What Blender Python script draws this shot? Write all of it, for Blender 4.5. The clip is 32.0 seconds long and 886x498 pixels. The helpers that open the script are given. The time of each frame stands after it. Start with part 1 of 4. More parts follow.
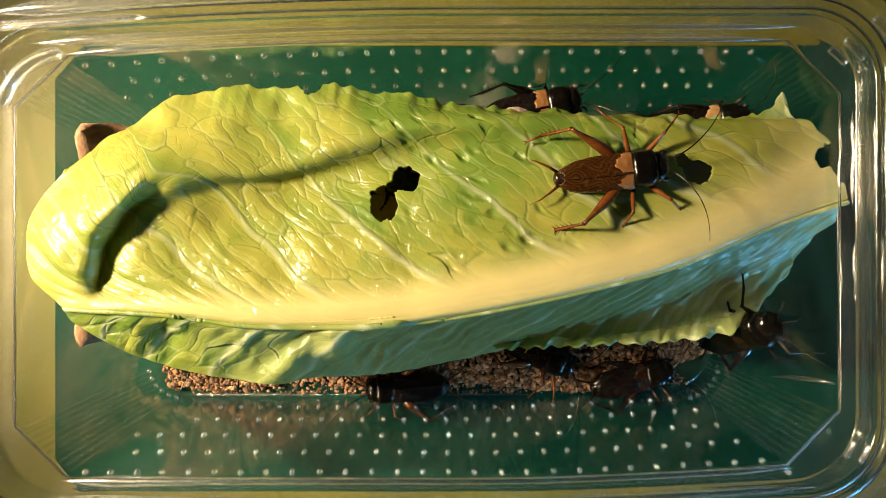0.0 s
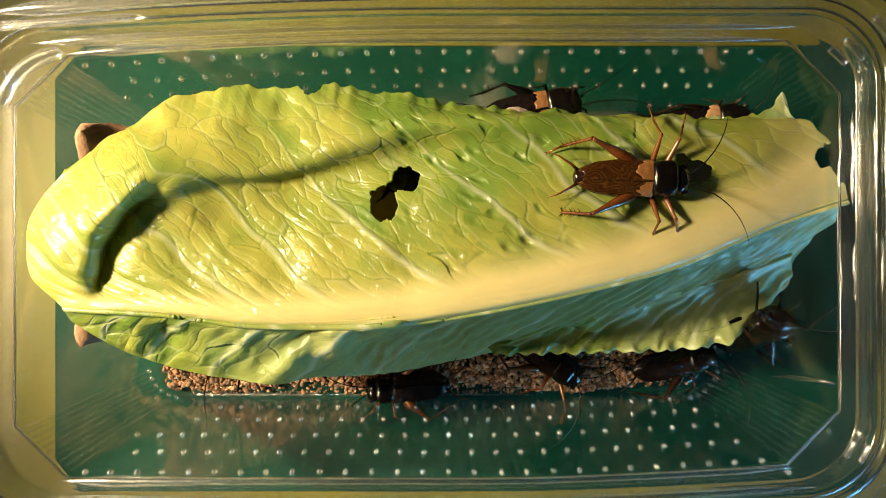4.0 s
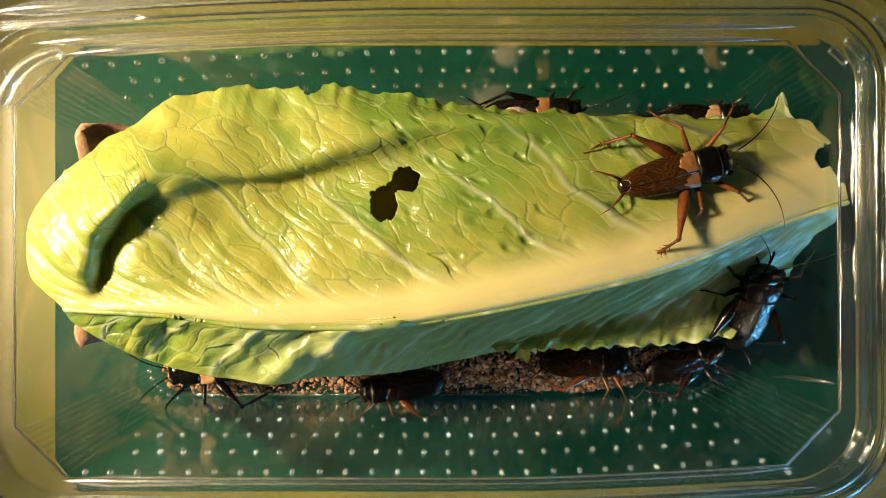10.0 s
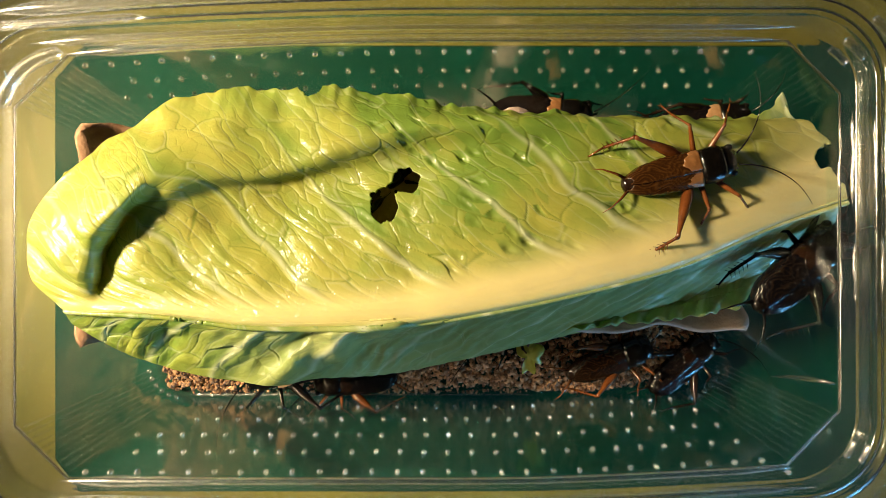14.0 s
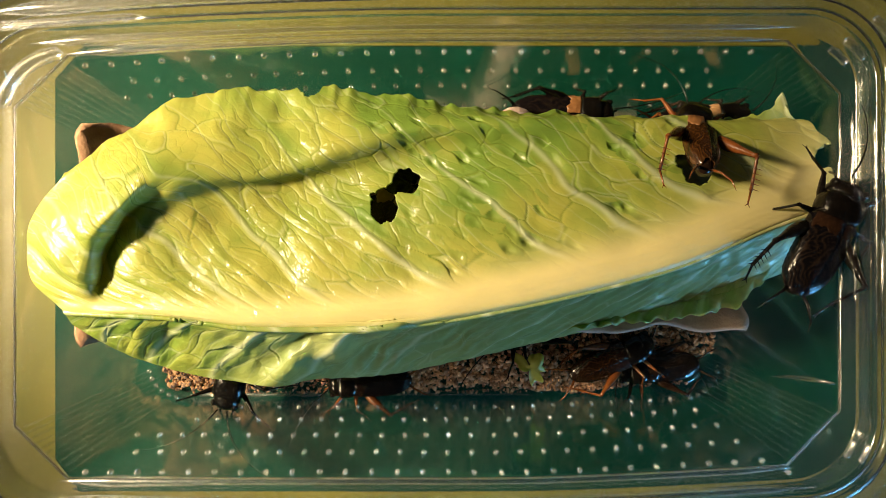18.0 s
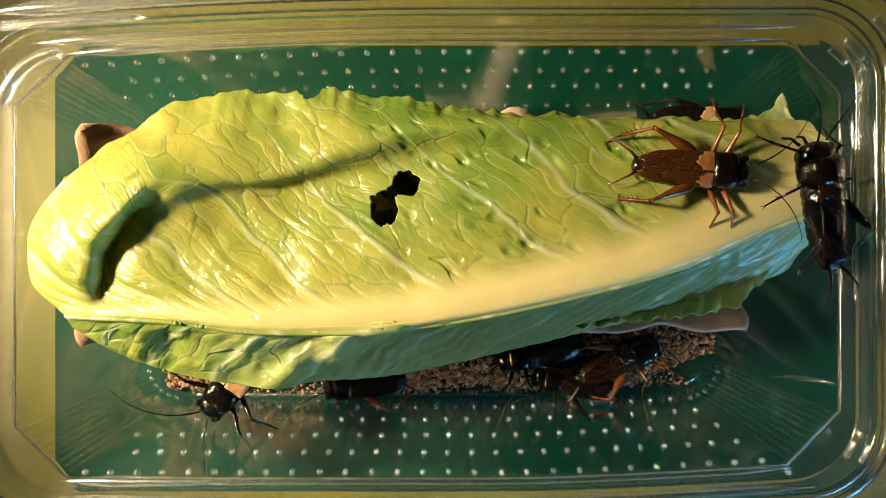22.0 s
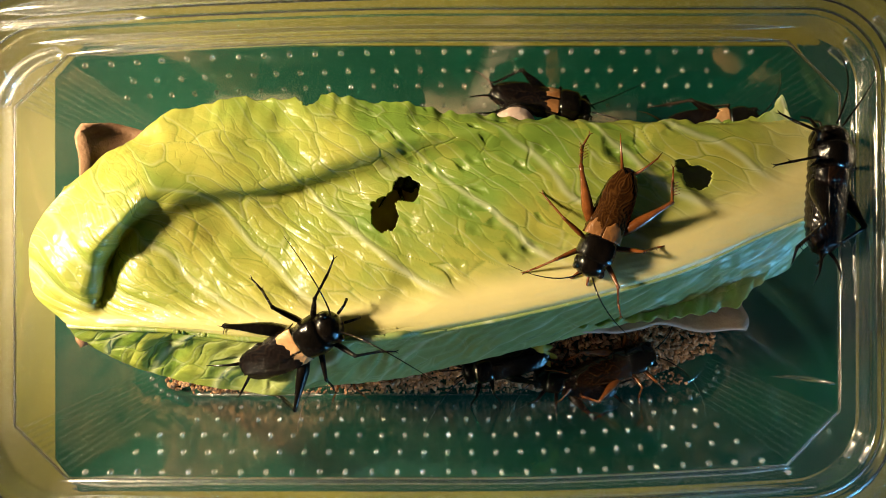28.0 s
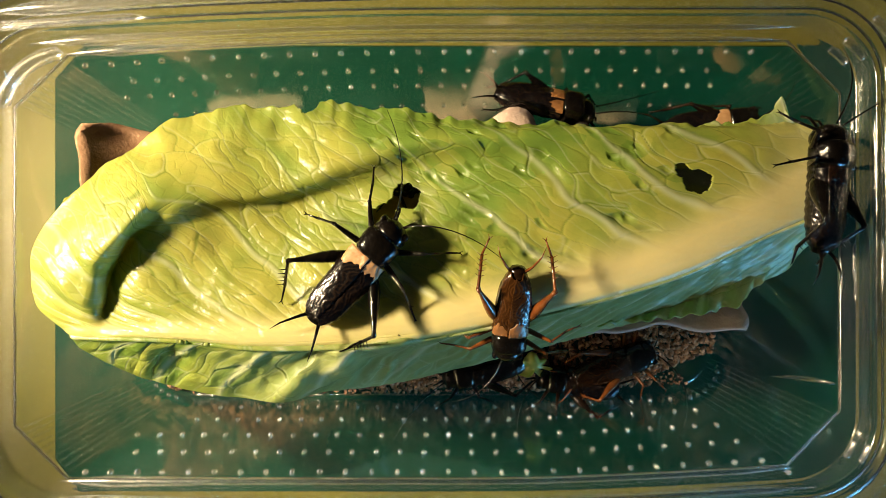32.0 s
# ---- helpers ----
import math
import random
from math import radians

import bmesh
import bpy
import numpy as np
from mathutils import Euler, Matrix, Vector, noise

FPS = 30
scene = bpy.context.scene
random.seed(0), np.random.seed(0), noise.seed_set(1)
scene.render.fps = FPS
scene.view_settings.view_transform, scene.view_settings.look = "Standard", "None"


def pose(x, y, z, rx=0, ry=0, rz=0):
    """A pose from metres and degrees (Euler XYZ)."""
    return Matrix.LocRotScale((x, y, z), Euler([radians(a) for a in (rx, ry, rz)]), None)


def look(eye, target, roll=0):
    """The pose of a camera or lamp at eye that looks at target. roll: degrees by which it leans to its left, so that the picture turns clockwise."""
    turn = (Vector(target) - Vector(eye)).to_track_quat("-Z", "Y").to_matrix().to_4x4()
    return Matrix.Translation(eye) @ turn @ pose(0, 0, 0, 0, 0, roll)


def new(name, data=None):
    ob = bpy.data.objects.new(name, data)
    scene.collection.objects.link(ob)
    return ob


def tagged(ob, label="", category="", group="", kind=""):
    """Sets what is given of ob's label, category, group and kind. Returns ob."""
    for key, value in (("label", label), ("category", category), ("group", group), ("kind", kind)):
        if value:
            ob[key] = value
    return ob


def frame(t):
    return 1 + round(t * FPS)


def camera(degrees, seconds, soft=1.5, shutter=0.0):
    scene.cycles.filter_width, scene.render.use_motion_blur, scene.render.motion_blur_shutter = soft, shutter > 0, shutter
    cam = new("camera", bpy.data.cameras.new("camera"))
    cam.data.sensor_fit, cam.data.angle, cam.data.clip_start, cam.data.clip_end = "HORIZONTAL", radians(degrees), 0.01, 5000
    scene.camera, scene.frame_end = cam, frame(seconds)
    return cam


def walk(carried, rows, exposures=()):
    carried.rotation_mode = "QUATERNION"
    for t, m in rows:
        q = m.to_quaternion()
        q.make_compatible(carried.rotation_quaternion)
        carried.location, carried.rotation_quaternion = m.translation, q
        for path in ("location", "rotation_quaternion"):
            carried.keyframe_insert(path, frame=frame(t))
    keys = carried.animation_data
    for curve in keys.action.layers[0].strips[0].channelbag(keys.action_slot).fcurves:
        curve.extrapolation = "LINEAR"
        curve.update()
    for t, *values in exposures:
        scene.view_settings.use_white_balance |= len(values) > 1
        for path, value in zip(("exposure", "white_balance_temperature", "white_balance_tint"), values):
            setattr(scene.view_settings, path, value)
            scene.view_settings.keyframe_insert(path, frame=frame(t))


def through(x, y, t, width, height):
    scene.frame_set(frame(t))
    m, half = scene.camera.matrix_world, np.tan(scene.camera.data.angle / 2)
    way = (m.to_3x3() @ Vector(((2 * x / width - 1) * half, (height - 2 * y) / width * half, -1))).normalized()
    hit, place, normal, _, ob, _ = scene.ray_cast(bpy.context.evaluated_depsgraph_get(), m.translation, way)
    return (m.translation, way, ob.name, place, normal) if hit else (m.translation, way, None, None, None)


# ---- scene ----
MM = 0.001

# ---- camera ----
cam = camera(76.2, 32.0, soft=0.8)
EYE = pose(0, 0, 0.1515)
NUDGE = pose(0, 0, 0.1515, 0.11, -0.23, 0)
walk(cam, [(0, EYE), (29.8, EYE), (30.5, NUDGE), (31.1, NUDGE), (31.8, EYE), (32, EYE)],
     exposures=[(0, 0.0), (32, 0.0)])

# ---- light: a warm desk lamp close to one end, a blue evening window behind, dim sky ----
world = bpy.data.worlds.new("world")
scene.world = world
world.use_nodes = True
wn = world.node_tree
sky = wn.nodes.new("ShaderNodeTexSky")
sky.sky_type = "NISHITA"
sky.sun_disc = False
sky.sun_elevation, sky.sun_rotation = radians(38), radians(-62)
wn.links.new(sky.outputs[0], wn.nodes["Background"].inputs[0])
wn.nodes["Background"].inputs[1].default_value = 0.0025

lamp = new("warm_lamp", bpy.data.lights.new("warm_lamp", "SPOT"))
lamp.data.energy, lamp.data.color, lamp.data.shadow_soft_size = 11.3, (1.0, 0.775, 0.47), 0.02
lamp.data.spot_size, lamp.data.spot_blend = radians(53), 1.0
lamp.matrix_world = look((-0.232, 0.046, 0.187), (-0.062, 0.005, 0.045))
window = new("window_light", bpy.data.lights.new("window_light", "AREA"))
window.data.shape, window.data.size, window.data.size_y = "RECTANGLE", 0.12, 0.16
window.data.energy, window.data.color = 2.9, (0.17, 0.56, 1.0)
window.matrix_world = look((0.50, -0.45, 0.085), (0.0, 0.0, 0.035))

# ---- material helpers ----
def material(name):
    m = bpy.data.materials.new(name)
    m.use_nodes = True
    return m, m.node_tree, m.node_tree.nodes["Principled BSDF"]


def node(tree, kind, **inputs):
    n = tree.nodes.new(kind)
    for key, value in inputs.items():
        n.inputs[key.replace("_", " ")].default_value = value
    return n


def object_coords(tree):
    return tree.nodes.new("ShaderNodeTexCoord").outputs["Object"]


def noise_ramp(tree, scale, stops, detail=4.0, rough=0.6):
    """Noise of a size in 1/m through a colour ramp."""
    n = node(tree, "ShaderNodeTexNoise", Scale=scale, Detail=detail, Roughness=rough)
    tree.links.new(object_coords(tree), n.inputs["Vector"])
    ramp = tree.nodes.new("ShaderNodeValToRGB")
    while len(ramp.color_ramp.elements) < len(stops):
        ramp.color_ramp.elements.new(0.5)
    for e, (place, colour) in zip(ramp.color_ramp.elements, stops):
        e.position, e.color = place, (*colour, 1)
    tree.links.new(n.outputs["Fac"], ramp.inputs["Fac"])
    return ramp.outputs["Color"]


def add_bump(tree, bsdf, scale, strength, depth, detail=5.0):
    n = node(tree, "ShaderNodeTexNoise", Scale=scale, Detail=detail)
    tree.links.new(object_coords(tree), n.inputs["Vector"])
    b = node(tree, "ShaderNodeBump", Strength=strength, Distance=depth)
    tree.links.new(n.outputs["Fac"], b.inputs["Height"])
    tree.links.new(b.outputs["Normal"], bsdf.inputs["Normal"])
    return b


def plain(name, scale, stops, rough, bump=(0, 0, 0), spec=0.5, coat=0.0):
    m, tree, bsdf = material(name)
    tree.links.new(noise_ramp(tree, scale, stops), bsdf.inputs["Base Color"])
    bsdf.inputs["Roughness"].default_value = rough
    bsdf.inputs["Specular IOR Level"].default_value = spec
    bsdf.inputs["Coat Weight"].default_value = coat
    bsdf.inputs["Coat Roughness"].default_value = 0.12
    if bump[0]:
        add_bump(tree, bsdf, *bump)
    return m


def clear_plastic(name, tint, rough, gloss_most, wavy=0.25, gloss_least=0.04, haze=0.018):
    """Thin clear plastic: see-through, with more gloss towards grazing angles."""
    m, tree, bsdf = material(name)
    tree.nodes.remove(bsdf)
    clear = node(tree, "ShaderNodeBsdfTransparent", Color=(*tint, 1))
    gloss = node(tree, "ShaderNodeBsdfGlossy", Roughness=rough, Color=(1, 1, 1, 1))
    bump = node(tree, "ShaderNodeBump", Strength=wavy, Distance=0.0006)
    waves = node(tree, "ShaderNodeTexNoise", Scale=55.0, Detail=3.0)
    tree.links.new(object_coords(tree), waves.inputs["Vector"])
    tree.links.new(waves.outputs["Fac"], bump.inputs["Height"])
    tree.links.new(bump.outputs["Normal"], gloss.inputs["Normal"])
    facing = node(tree, "ShaderNodeLayerWeight", Blend=0.5)
    tree.links.new(bump.outputs["Normal"], facing.inputs["Normal"])
    power = tree.nodes.new("ShaderNodeMath")
    power.operation = "POWER"
    tree.links.new(facing.outputs["Facing"], power.inputs[0])
    power.inputs[1].default_value = 3.2
    amount = tree.nodes.new("ShaderNodeMath")
    amount.operation = "MULTIPLY_ADD"
    tree.links.new(power.outputs[0], amount.inputs[0])
    amount.inputs[1].default_value, amount.inputs[2].default_value = gloss_most, gloss_least
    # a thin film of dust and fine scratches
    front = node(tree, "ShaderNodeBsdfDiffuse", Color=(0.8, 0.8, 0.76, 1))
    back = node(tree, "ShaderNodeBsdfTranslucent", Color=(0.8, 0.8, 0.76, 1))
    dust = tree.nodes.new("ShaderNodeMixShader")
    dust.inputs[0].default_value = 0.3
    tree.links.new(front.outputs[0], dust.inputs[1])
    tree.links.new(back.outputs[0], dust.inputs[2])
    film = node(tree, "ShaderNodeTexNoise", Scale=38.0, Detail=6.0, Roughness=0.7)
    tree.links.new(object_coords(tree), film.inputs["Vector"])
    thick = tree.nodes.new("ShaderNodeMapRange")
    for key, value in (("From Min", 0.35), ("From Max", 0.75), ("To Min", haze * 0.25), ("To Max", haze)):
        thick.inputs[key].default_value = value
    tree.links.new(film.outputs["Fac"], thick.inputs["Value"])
    # more haze at the lamp's end: the falloff of light, put into its amount
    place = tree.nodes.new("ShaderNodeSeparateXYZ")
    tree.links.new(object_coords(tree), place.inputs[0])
    lamp_end = tree.nodes.new("ShaderNodeMapRange")
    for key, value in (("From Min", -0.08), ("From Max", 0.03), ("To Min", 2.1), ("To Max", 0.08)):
        lamp_end.inputs[key].default_value = value
    tree.links.new(place.outputs["X"], lamp_end.inputs["Value"])
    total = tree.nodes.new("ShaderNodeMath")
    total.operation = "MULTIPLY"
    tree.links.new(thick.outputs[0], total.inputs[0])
    tree.links.new(lamp_end.outputs[0], total.inputs[1])
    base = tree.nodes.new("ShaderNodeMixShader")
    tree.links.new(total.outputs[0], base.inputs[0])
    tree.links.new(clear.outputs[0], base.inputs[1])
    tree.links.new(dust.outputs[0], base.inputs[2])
    mix = tree.nodes.new("ShaderNodeMixShader")
    tree.links.new(amount.outputs[0], mix.inputs[0])
    tree.links.new(base.outputs[0], mix.inputs[1])
    tree.links.new(gloss.outputs[0], mix.inputs[2])
    tree.links.new(mix.outputs[0], tree.nodes["Material Output"].inputs["Surface"])
    return m


def leaf_material(name, blade, pale, cream, through=0.33):
    """Lettuce leaf: blade between veins, paler veins, cream rib, wet gloss in patches, light shines through."""
    m, tree, bsdf = material(name)
    g, b_ = blade, [min(1, c * k) for c, k in zip(blade, (1.16, 1.05, 1.15))]
    col = noise_ramp(tree, 75, [(0.30, (g[0] * 0.74, g[1] * 0.88, g[2] * 0.8)), (0.48, tuple(g)), (0.68, tuple(b_))], 5.0, 0.62)
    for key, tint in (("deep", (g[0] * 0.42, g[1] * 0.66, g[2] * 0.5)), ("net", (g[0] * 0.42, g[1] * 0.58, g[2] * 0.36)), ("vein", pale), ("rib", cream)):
        at = tree.nodes.new("ShaderNodeAttribute")
        at.attribute_name = key
        mx = tree.nodes.new("ShaderNodeMixRGB")
        mx.inputs[2].default_value = (*tint, 1)
        tree.links.new(at.outputs["Fac"], mx.inputs[0])
        tree.links.new(col, mx.inputs[1])
        col = mx.outputs[0]
    tree.links.new(col, bsdf.inputs["Base Color"])
    bsdf.inputs["Roughness"].default_value, bsdf.inputs["Specular IOR Level"].default_value = 0.48, 0.5
    b = add_bump(tree, bsdf, 1500, 0.16, 0.0002)
    # wet film: wrinkled, thick in some places and almost gone in others
    wet = node(tree, "ShaderNodeTexNoise", Scale=460.0, Detail=4.0, Roughness=0.55)
    tree.links.new(object_coords(tree), wet.inputs["Vector"])
    swell = node(tree, "ShaderNodeTexNoise", Scale=150.0, Detail=2.0, Roughness=0.5)
    tree.links.new(object_coords(tree), swell.inputs["Vector"])
    sb = node(tree, "ShaderNodeBump", Strength=0.6, Distance=0.0026)
    tree.links.new(swell.outputs["Fac"], sb.inputs["Height"])
    wb = node(tree, "ShaderNodeBump", Strength=0.7, Distance=0.0008)
    tree.links.new(sb.outputs["Normal"], wb.inputs["Normal"])
    tree.links.new(wet.outputs["Fac"], wb.inputs["Height"])
    tree.links.new(wb.outputs["Normal"], bsdf.inputs["Coat Normal"])
    film = node(tree, "ShaderNodeTexNoise", Scale=170.0, Detail=4.0, Roughness=0.6)
    tree.links.new(object_coords(tree), film.inputs["Vector"])
    much = tree.nodes.new("ShaderNodeMapRange")
    for key, value in (("From Min", 0.40), ("From Max", 0.60), ("To Min", 0.3), ("To Max", 1.0)):
        much.inputs[key].default_value = value
    tree.links.new(film.outputs["Fac"], much.inputs["Value"])
    tree.links.new(much.outputs[0], bsdf.inputs["Coat Weight"])
    bsdf.inputs["Coat Roughness"].default_value, bsdf.inputs["Coat IOR"].default_value = 0.2, 1.68
    tr = tree.nodes.new("ShaderNodeBsdfTranslucent")
    deep = tree.nodes.new("ShaderNodeMixRGB")
    deep.blend_type = "MULTIPLY"
    deep.inputs[0].default_value, deep.inputs[2].default_value = 1.0, (0.92, 1.0, 0.42, 1)
    tree.links.new(col, deep.inputs[1])
    tree.links.new(deep.outputs[0], tr.inputs["Color"])
    tree.links.new(b.outputs["Normal"], tr.inputs["Normal"])
    mix = tree.nodes.new("ShaderNodeMixShader")
    mix.inputs[0].default_value = through
    tree.links.new(bsdf.outputs[0], mix.inputs[1])
    tree.links.new(tr.outputs[0], mix.inputs[2])
    tree.links.new(mix.outputs[0], tree.nodes["Material Output"].inputs["Surface"])
    return m


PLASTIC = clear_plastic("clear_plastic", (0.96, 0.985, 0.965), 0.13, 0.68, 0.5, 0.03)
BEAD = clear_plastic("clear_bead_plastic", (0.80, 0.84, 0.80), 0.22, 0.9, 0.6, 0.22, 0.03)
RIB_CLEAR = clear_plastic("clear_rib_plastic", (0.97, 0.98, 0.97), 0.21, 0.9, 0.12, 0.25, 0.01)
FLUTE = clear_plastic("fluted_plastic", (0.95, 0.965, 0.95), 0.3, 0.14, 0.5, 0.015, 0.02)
RIM, _tree, _b = material("clear_rim_plastic")
_b.inputs["Transmission Weight"].default_value, _b.inputs["Roughness"].default_value = 0.994, 0.04
_b.inputs["IOR"].default_value = 1.52
_b.inputs["Coat IOR"].default_value = 1.6
_b.inputs["Base Color"].default_value = (0.96, 0.97, 0.94, 1)
_b.inputs["Coat Weight"].default_value, _b.inputs["Coat Roughness"].default_value = 0.75, 0.13
add_bump(_tree, _b, 60, 0.2, 0.0008)
_rn = node(_tree, "ShaderNodeTexNoise", Scale=160.0, Detail=2.0)
_tree.links.new(object_coords(_tree), _rn.inputs["Vector"])
_rb = node(_tree, "ShaderNodeBump", Strength=0.3, Distance=0.0008)
_tree.links.new(_rn.outputs["Fac"], _rb.inputs["Height"])
_tree.links.new(_rb.outputs["Normal"], _b.inputs["Coat Normal"])
TABLE = plain("olive_table", 9, [(0.3, (0.128, 0.118, 0.007)), (0.7, (0.175, 0.165, 0.012))], 0.6, (300, 0.2, 0.0005))
MAT = plain("green_mat", 14, [(0.3, (0.001, 0.037, 0.023)), (0.7, (0.003, 0.056, 0.035))], 0.65, (500, 0.2, 0.0004), 0.08)
CARD = plain("brown_cardboard", 160, [(0.3, (0.20, 0.105, 0.06)), (0.7, (0.33, 0.20, 0.125))], 0.9, (1500, 0.4, 0.0004), 0.2)
CARD_PALE = plain("pale_cardboard", 160, [(0.3, (0.38, 0.28, 0.24)), (0.7, (0.55, 0.42, 0.36))], 0.9, (1500, 0.4, 0.0004), 0.2)
SCRAP = plain("bleached_cardboard", 160, [(0.3, (0.46, 0.34, 0.23)), (0.7, (0.64, 0.49, 0.34))], 0.9, (1500, 0.4, 0.0004), 0.2)
LEAF = leaf_material("lettuce_leaf", (0.518, 0.53, 0.102), (0.66, 0.71, 0.48), (0.95, 0.84, 0.46), 0.46)
# almost black: the shade inside the bite holes is put into the colour
LEAF_SHADE = leaf_material("lettuce_inner_leaf_shaded", (0.022, 0.032, 0.008), (0.03, 0.04, 0.014), (0.03, 0.035, 0.016), 0.02)
BLACK = plain("black_chitin", 400, [(0.3, (0.002, 0.0018, 0.0016)), (0.7, (0.006, 0.0045, 0.0035))], 0.15, (620, 0.55, 0.0005), 0.4)
DARK = plain("dark_brown_chitin", 300, [(0.3, (0.005, 0.003, 0.002)), (0.7, (0.022, 0.010, 0.005))], 0.16, (1100, 0.35, 0.0003), 0.5)
RED = plain("red_brown_chitin", 300, [(0.3, (0.062, 0.017, 0.004)), (0.7, (0.19, 0.060, 0.013))], 0.24, (1500, 0.3, 0.0002), 0.5, 0.2)
TAN = plain("tan_wing_base", 400, [(0.3, (0.30, 0.155, 0.065)), (0.7, (0.46, 0.27, 0.13))], 0.4, (1500, 0.3, 0.0002))

BAND = plain("amber_wing_base", 400, [(0.3, (0.12, 0.05, 0.015)), (0.7, (0.25, 0.115, 0.042))], 0.35, (1500, 0.3, 0.0002))


def wing_material(name, dark, light):
    """Leathery wing with fine curved veins."""
    m, tree, bsdf = material(name)
    w = tree.nodes.new("ShaderNodeAttribute")
    w.attribute_name = "vein"
    ramp = tree.nodes.new("ShaderNodeValToRGB")
    for e, (place, c) in zip(ramp.color_ramp.elements, [(0.1, dark), (1.0, light)]):
        e.position, e.color = place, (*c, 1)
    tree.links.new(w.outputs["Fac"], ramp.inputs["Fac"])
    tree.links.new(ramp.outputs[0], bsdf.inputs["Base Color"])
    bsdf.inputs["Roughness"].default_value = 0.19
    bsdf.inputs["Specular IOR Level"].default_value = 0.4
    add_bump(tree, bsdf, 1100, 0.28, 0.0003)
    return m


WING_BLACK = wing_material("black_wing", (0.0025, 0.0022, 0.003), (0.016, 0.010, 0.007))
WING_BROWN = wing_material("brown_wing", (0.027, 0.010, 0.0025), (0.062, 0.025, 0.006))
# the brown wing again, darkened in colour for the shade down in the feed
WING_BROWN_SHADE = wing_material("shaded_brown_wing", (0.011, 0.005, 0.002), (0.030, 0.012, 0.004))


# ---- mesh helpers (millimetres in, metres out) ----
def mesh_object(name, verts, faces, mat, parent=None, label="", smooth=True):
    me = bpy.data.meshes.new(name)
    me.from_pydata([tuple(c * MM for c in v) for v in verts], [], faces)
    me.materials.append(mat)
    if smooth:
        me.shade_smooth()
    ob = new(name, me)
    if parent:
        ob.parent = parent
    if label:
        ob["label"] = label
    return ob


def part(name, bm, mat, parent, label="", smooth=True):
    me = bpy.data.meshes.new(name)
    bmesh.ops.recalc_face_normals(bm, faces=bm.faces)
    bm.transform(Matrix.Scale(MM, 4))
    bm.to_mesh(me)
    bm.free()
    me.materials.append(mat)
    if smooth:
        me.shade_smooth()
    ob = new(name, me)
    if parent:
        ob.parent = parent
    if label:
        ob["label"] = label
    return ob


def spline(points, n):
    """n points evenly along a smooth curve through the given ones."""
    p = np.array(points, float)
    k = len(p)
    t = np.linspace(0, k - 1, n)
    i = np.clip(t.astype(int), 0, k - 2)
    f = (t - i)[:, None]
    ext = np.vstack([2 * p[0] - p[1], p, 2 * p[-1] - p[-2]])
    a, b, c, d = ext[i], ext[i + 1], ext[i + 2], ext[i + 3]
    return 0.5 * (2 * b + (c - a) * f + (2 * a - 5 * b + 4 * c - d) * f ** 2 + (3 * b - a - 3 * c + d) * f ** 3)


def grid_faces(nu, nv, closed=False):
    out = []
    for i in range(nu - 1):
        for j in range(nv if closed else nv - 1):
            k = (j + 1) % nv
            out.append((i * nv + j, i * nv + k, (i + 1) * nv + k, (i + 1) * nv + j))
    return out


def tube(bm, points, radii, sides=8, flat=1.0):
    """A tapering round limb along points."""
    pts = [Vector(p) for p in points]
    rings = []
    for i, p in enumerate(pts):
        d = (pts[min(i + 1, len(pts) - 1)] - pts[max(i - 1, 0)]).normalized()
        a = d.cross(Vector((0, 0, 1)))
        a = a.normalized() if a.length > 1e-4 else Vector((1, 0, 0))
        b = a.cross(d)
        rings.append([bm.verts.new(p + float(radii[i]) * (math.cos(q) * a * flat + math.sin(q) * b))
                      for q in [2 * math.pi * k / sides for k in range(sides)]])
    for r0, r1 in zip(rings, rings[1:]):
        for k in range(sides):
            bm.faces.new((r0[k], r0[(k + 1) % sides], r1[(k + 1) % sides], r1[k]))
    bm.faces.new(rings[0])
    bm.faces.new(rings[-1])
    return bm


def ball(bm, centre, radii, u=16, v=10):
    m = Matrix.Translation(centre) @ Matrix.Diagonal((*radii, 1))
    bmesh.ops.create_uvsphere(bm, u_segments=u, v_segments=v, radius=1, matrix=m)
    return bm


def noise2(x, y, scale, seed):
    """Smooth value noise in numpy, -1 to 1."""
    rng = np.random.RandomState(seed)
    table = rng.uniform(-1, 1, (128, 128))
    gx, gy = x / scale + 500, y / scale + 500
    ix, iy = np.floor(gx).astype(int), np.floor(gy).astype(int)
    fx, fy = gx - ix, gy - iy
    fx, fy = fx * fx * (3 - 2 * fx), fy * fy * (3 - 2 * fy)
    t = lambda a, b: table[a % 128, b % 128]
    return ((t(ix, iy) * (1 - fx) + t(ix + 1, iy) * fx) * (1 - fy)
            + (t(ix, iy + 1) * (1 - fx) + t(ix + 1, iy + 1) * fx) * fy)


# ---- table, mat ----
def bow(x, y):
    """The long sides of the tub lean in, the upper towards one end, the lower towards the other."""
    y += 2.2 * min(1.2, max(0, (x - 11) / 49)) ** 1.4 * min(1, max(0, -y / 34))
    return y - 2.7 * min(1.3, max(0, -x / 69)) ** 1.7 * min(1, max(0, y / 38))


def rounded_loop(hx, hy, r, z, cx=-0.6, cy=-2.0, seg=6):
    out = []
    for qx, qy, a0 in ((1, 1, 0), (-1, 1, 90), (-1, -1, 180), (1, -1, 270)):
        for k in range(seg + 1):
            a = radians(a0 + 90 * k / seg)
            out.append((cx + qx * (hx - r) + r * math.cos(a), cy + qy * (hy - r) + r * math.sin(a), z))
    return out


def lofted(loops, cap_first=False, cap_last=False):
    n = len(loops[0])
    verts = [v for l in loops for v in l]
    faces = grid_faces(len(loops), n, closed=True)
    if cap_first:
        faces.append(tuple(range(n))[::-1])
    if cap_last:
        faces.append(tuple(range((len(loops) - 1) * n, len(loops) * n)))
    return verts, faces


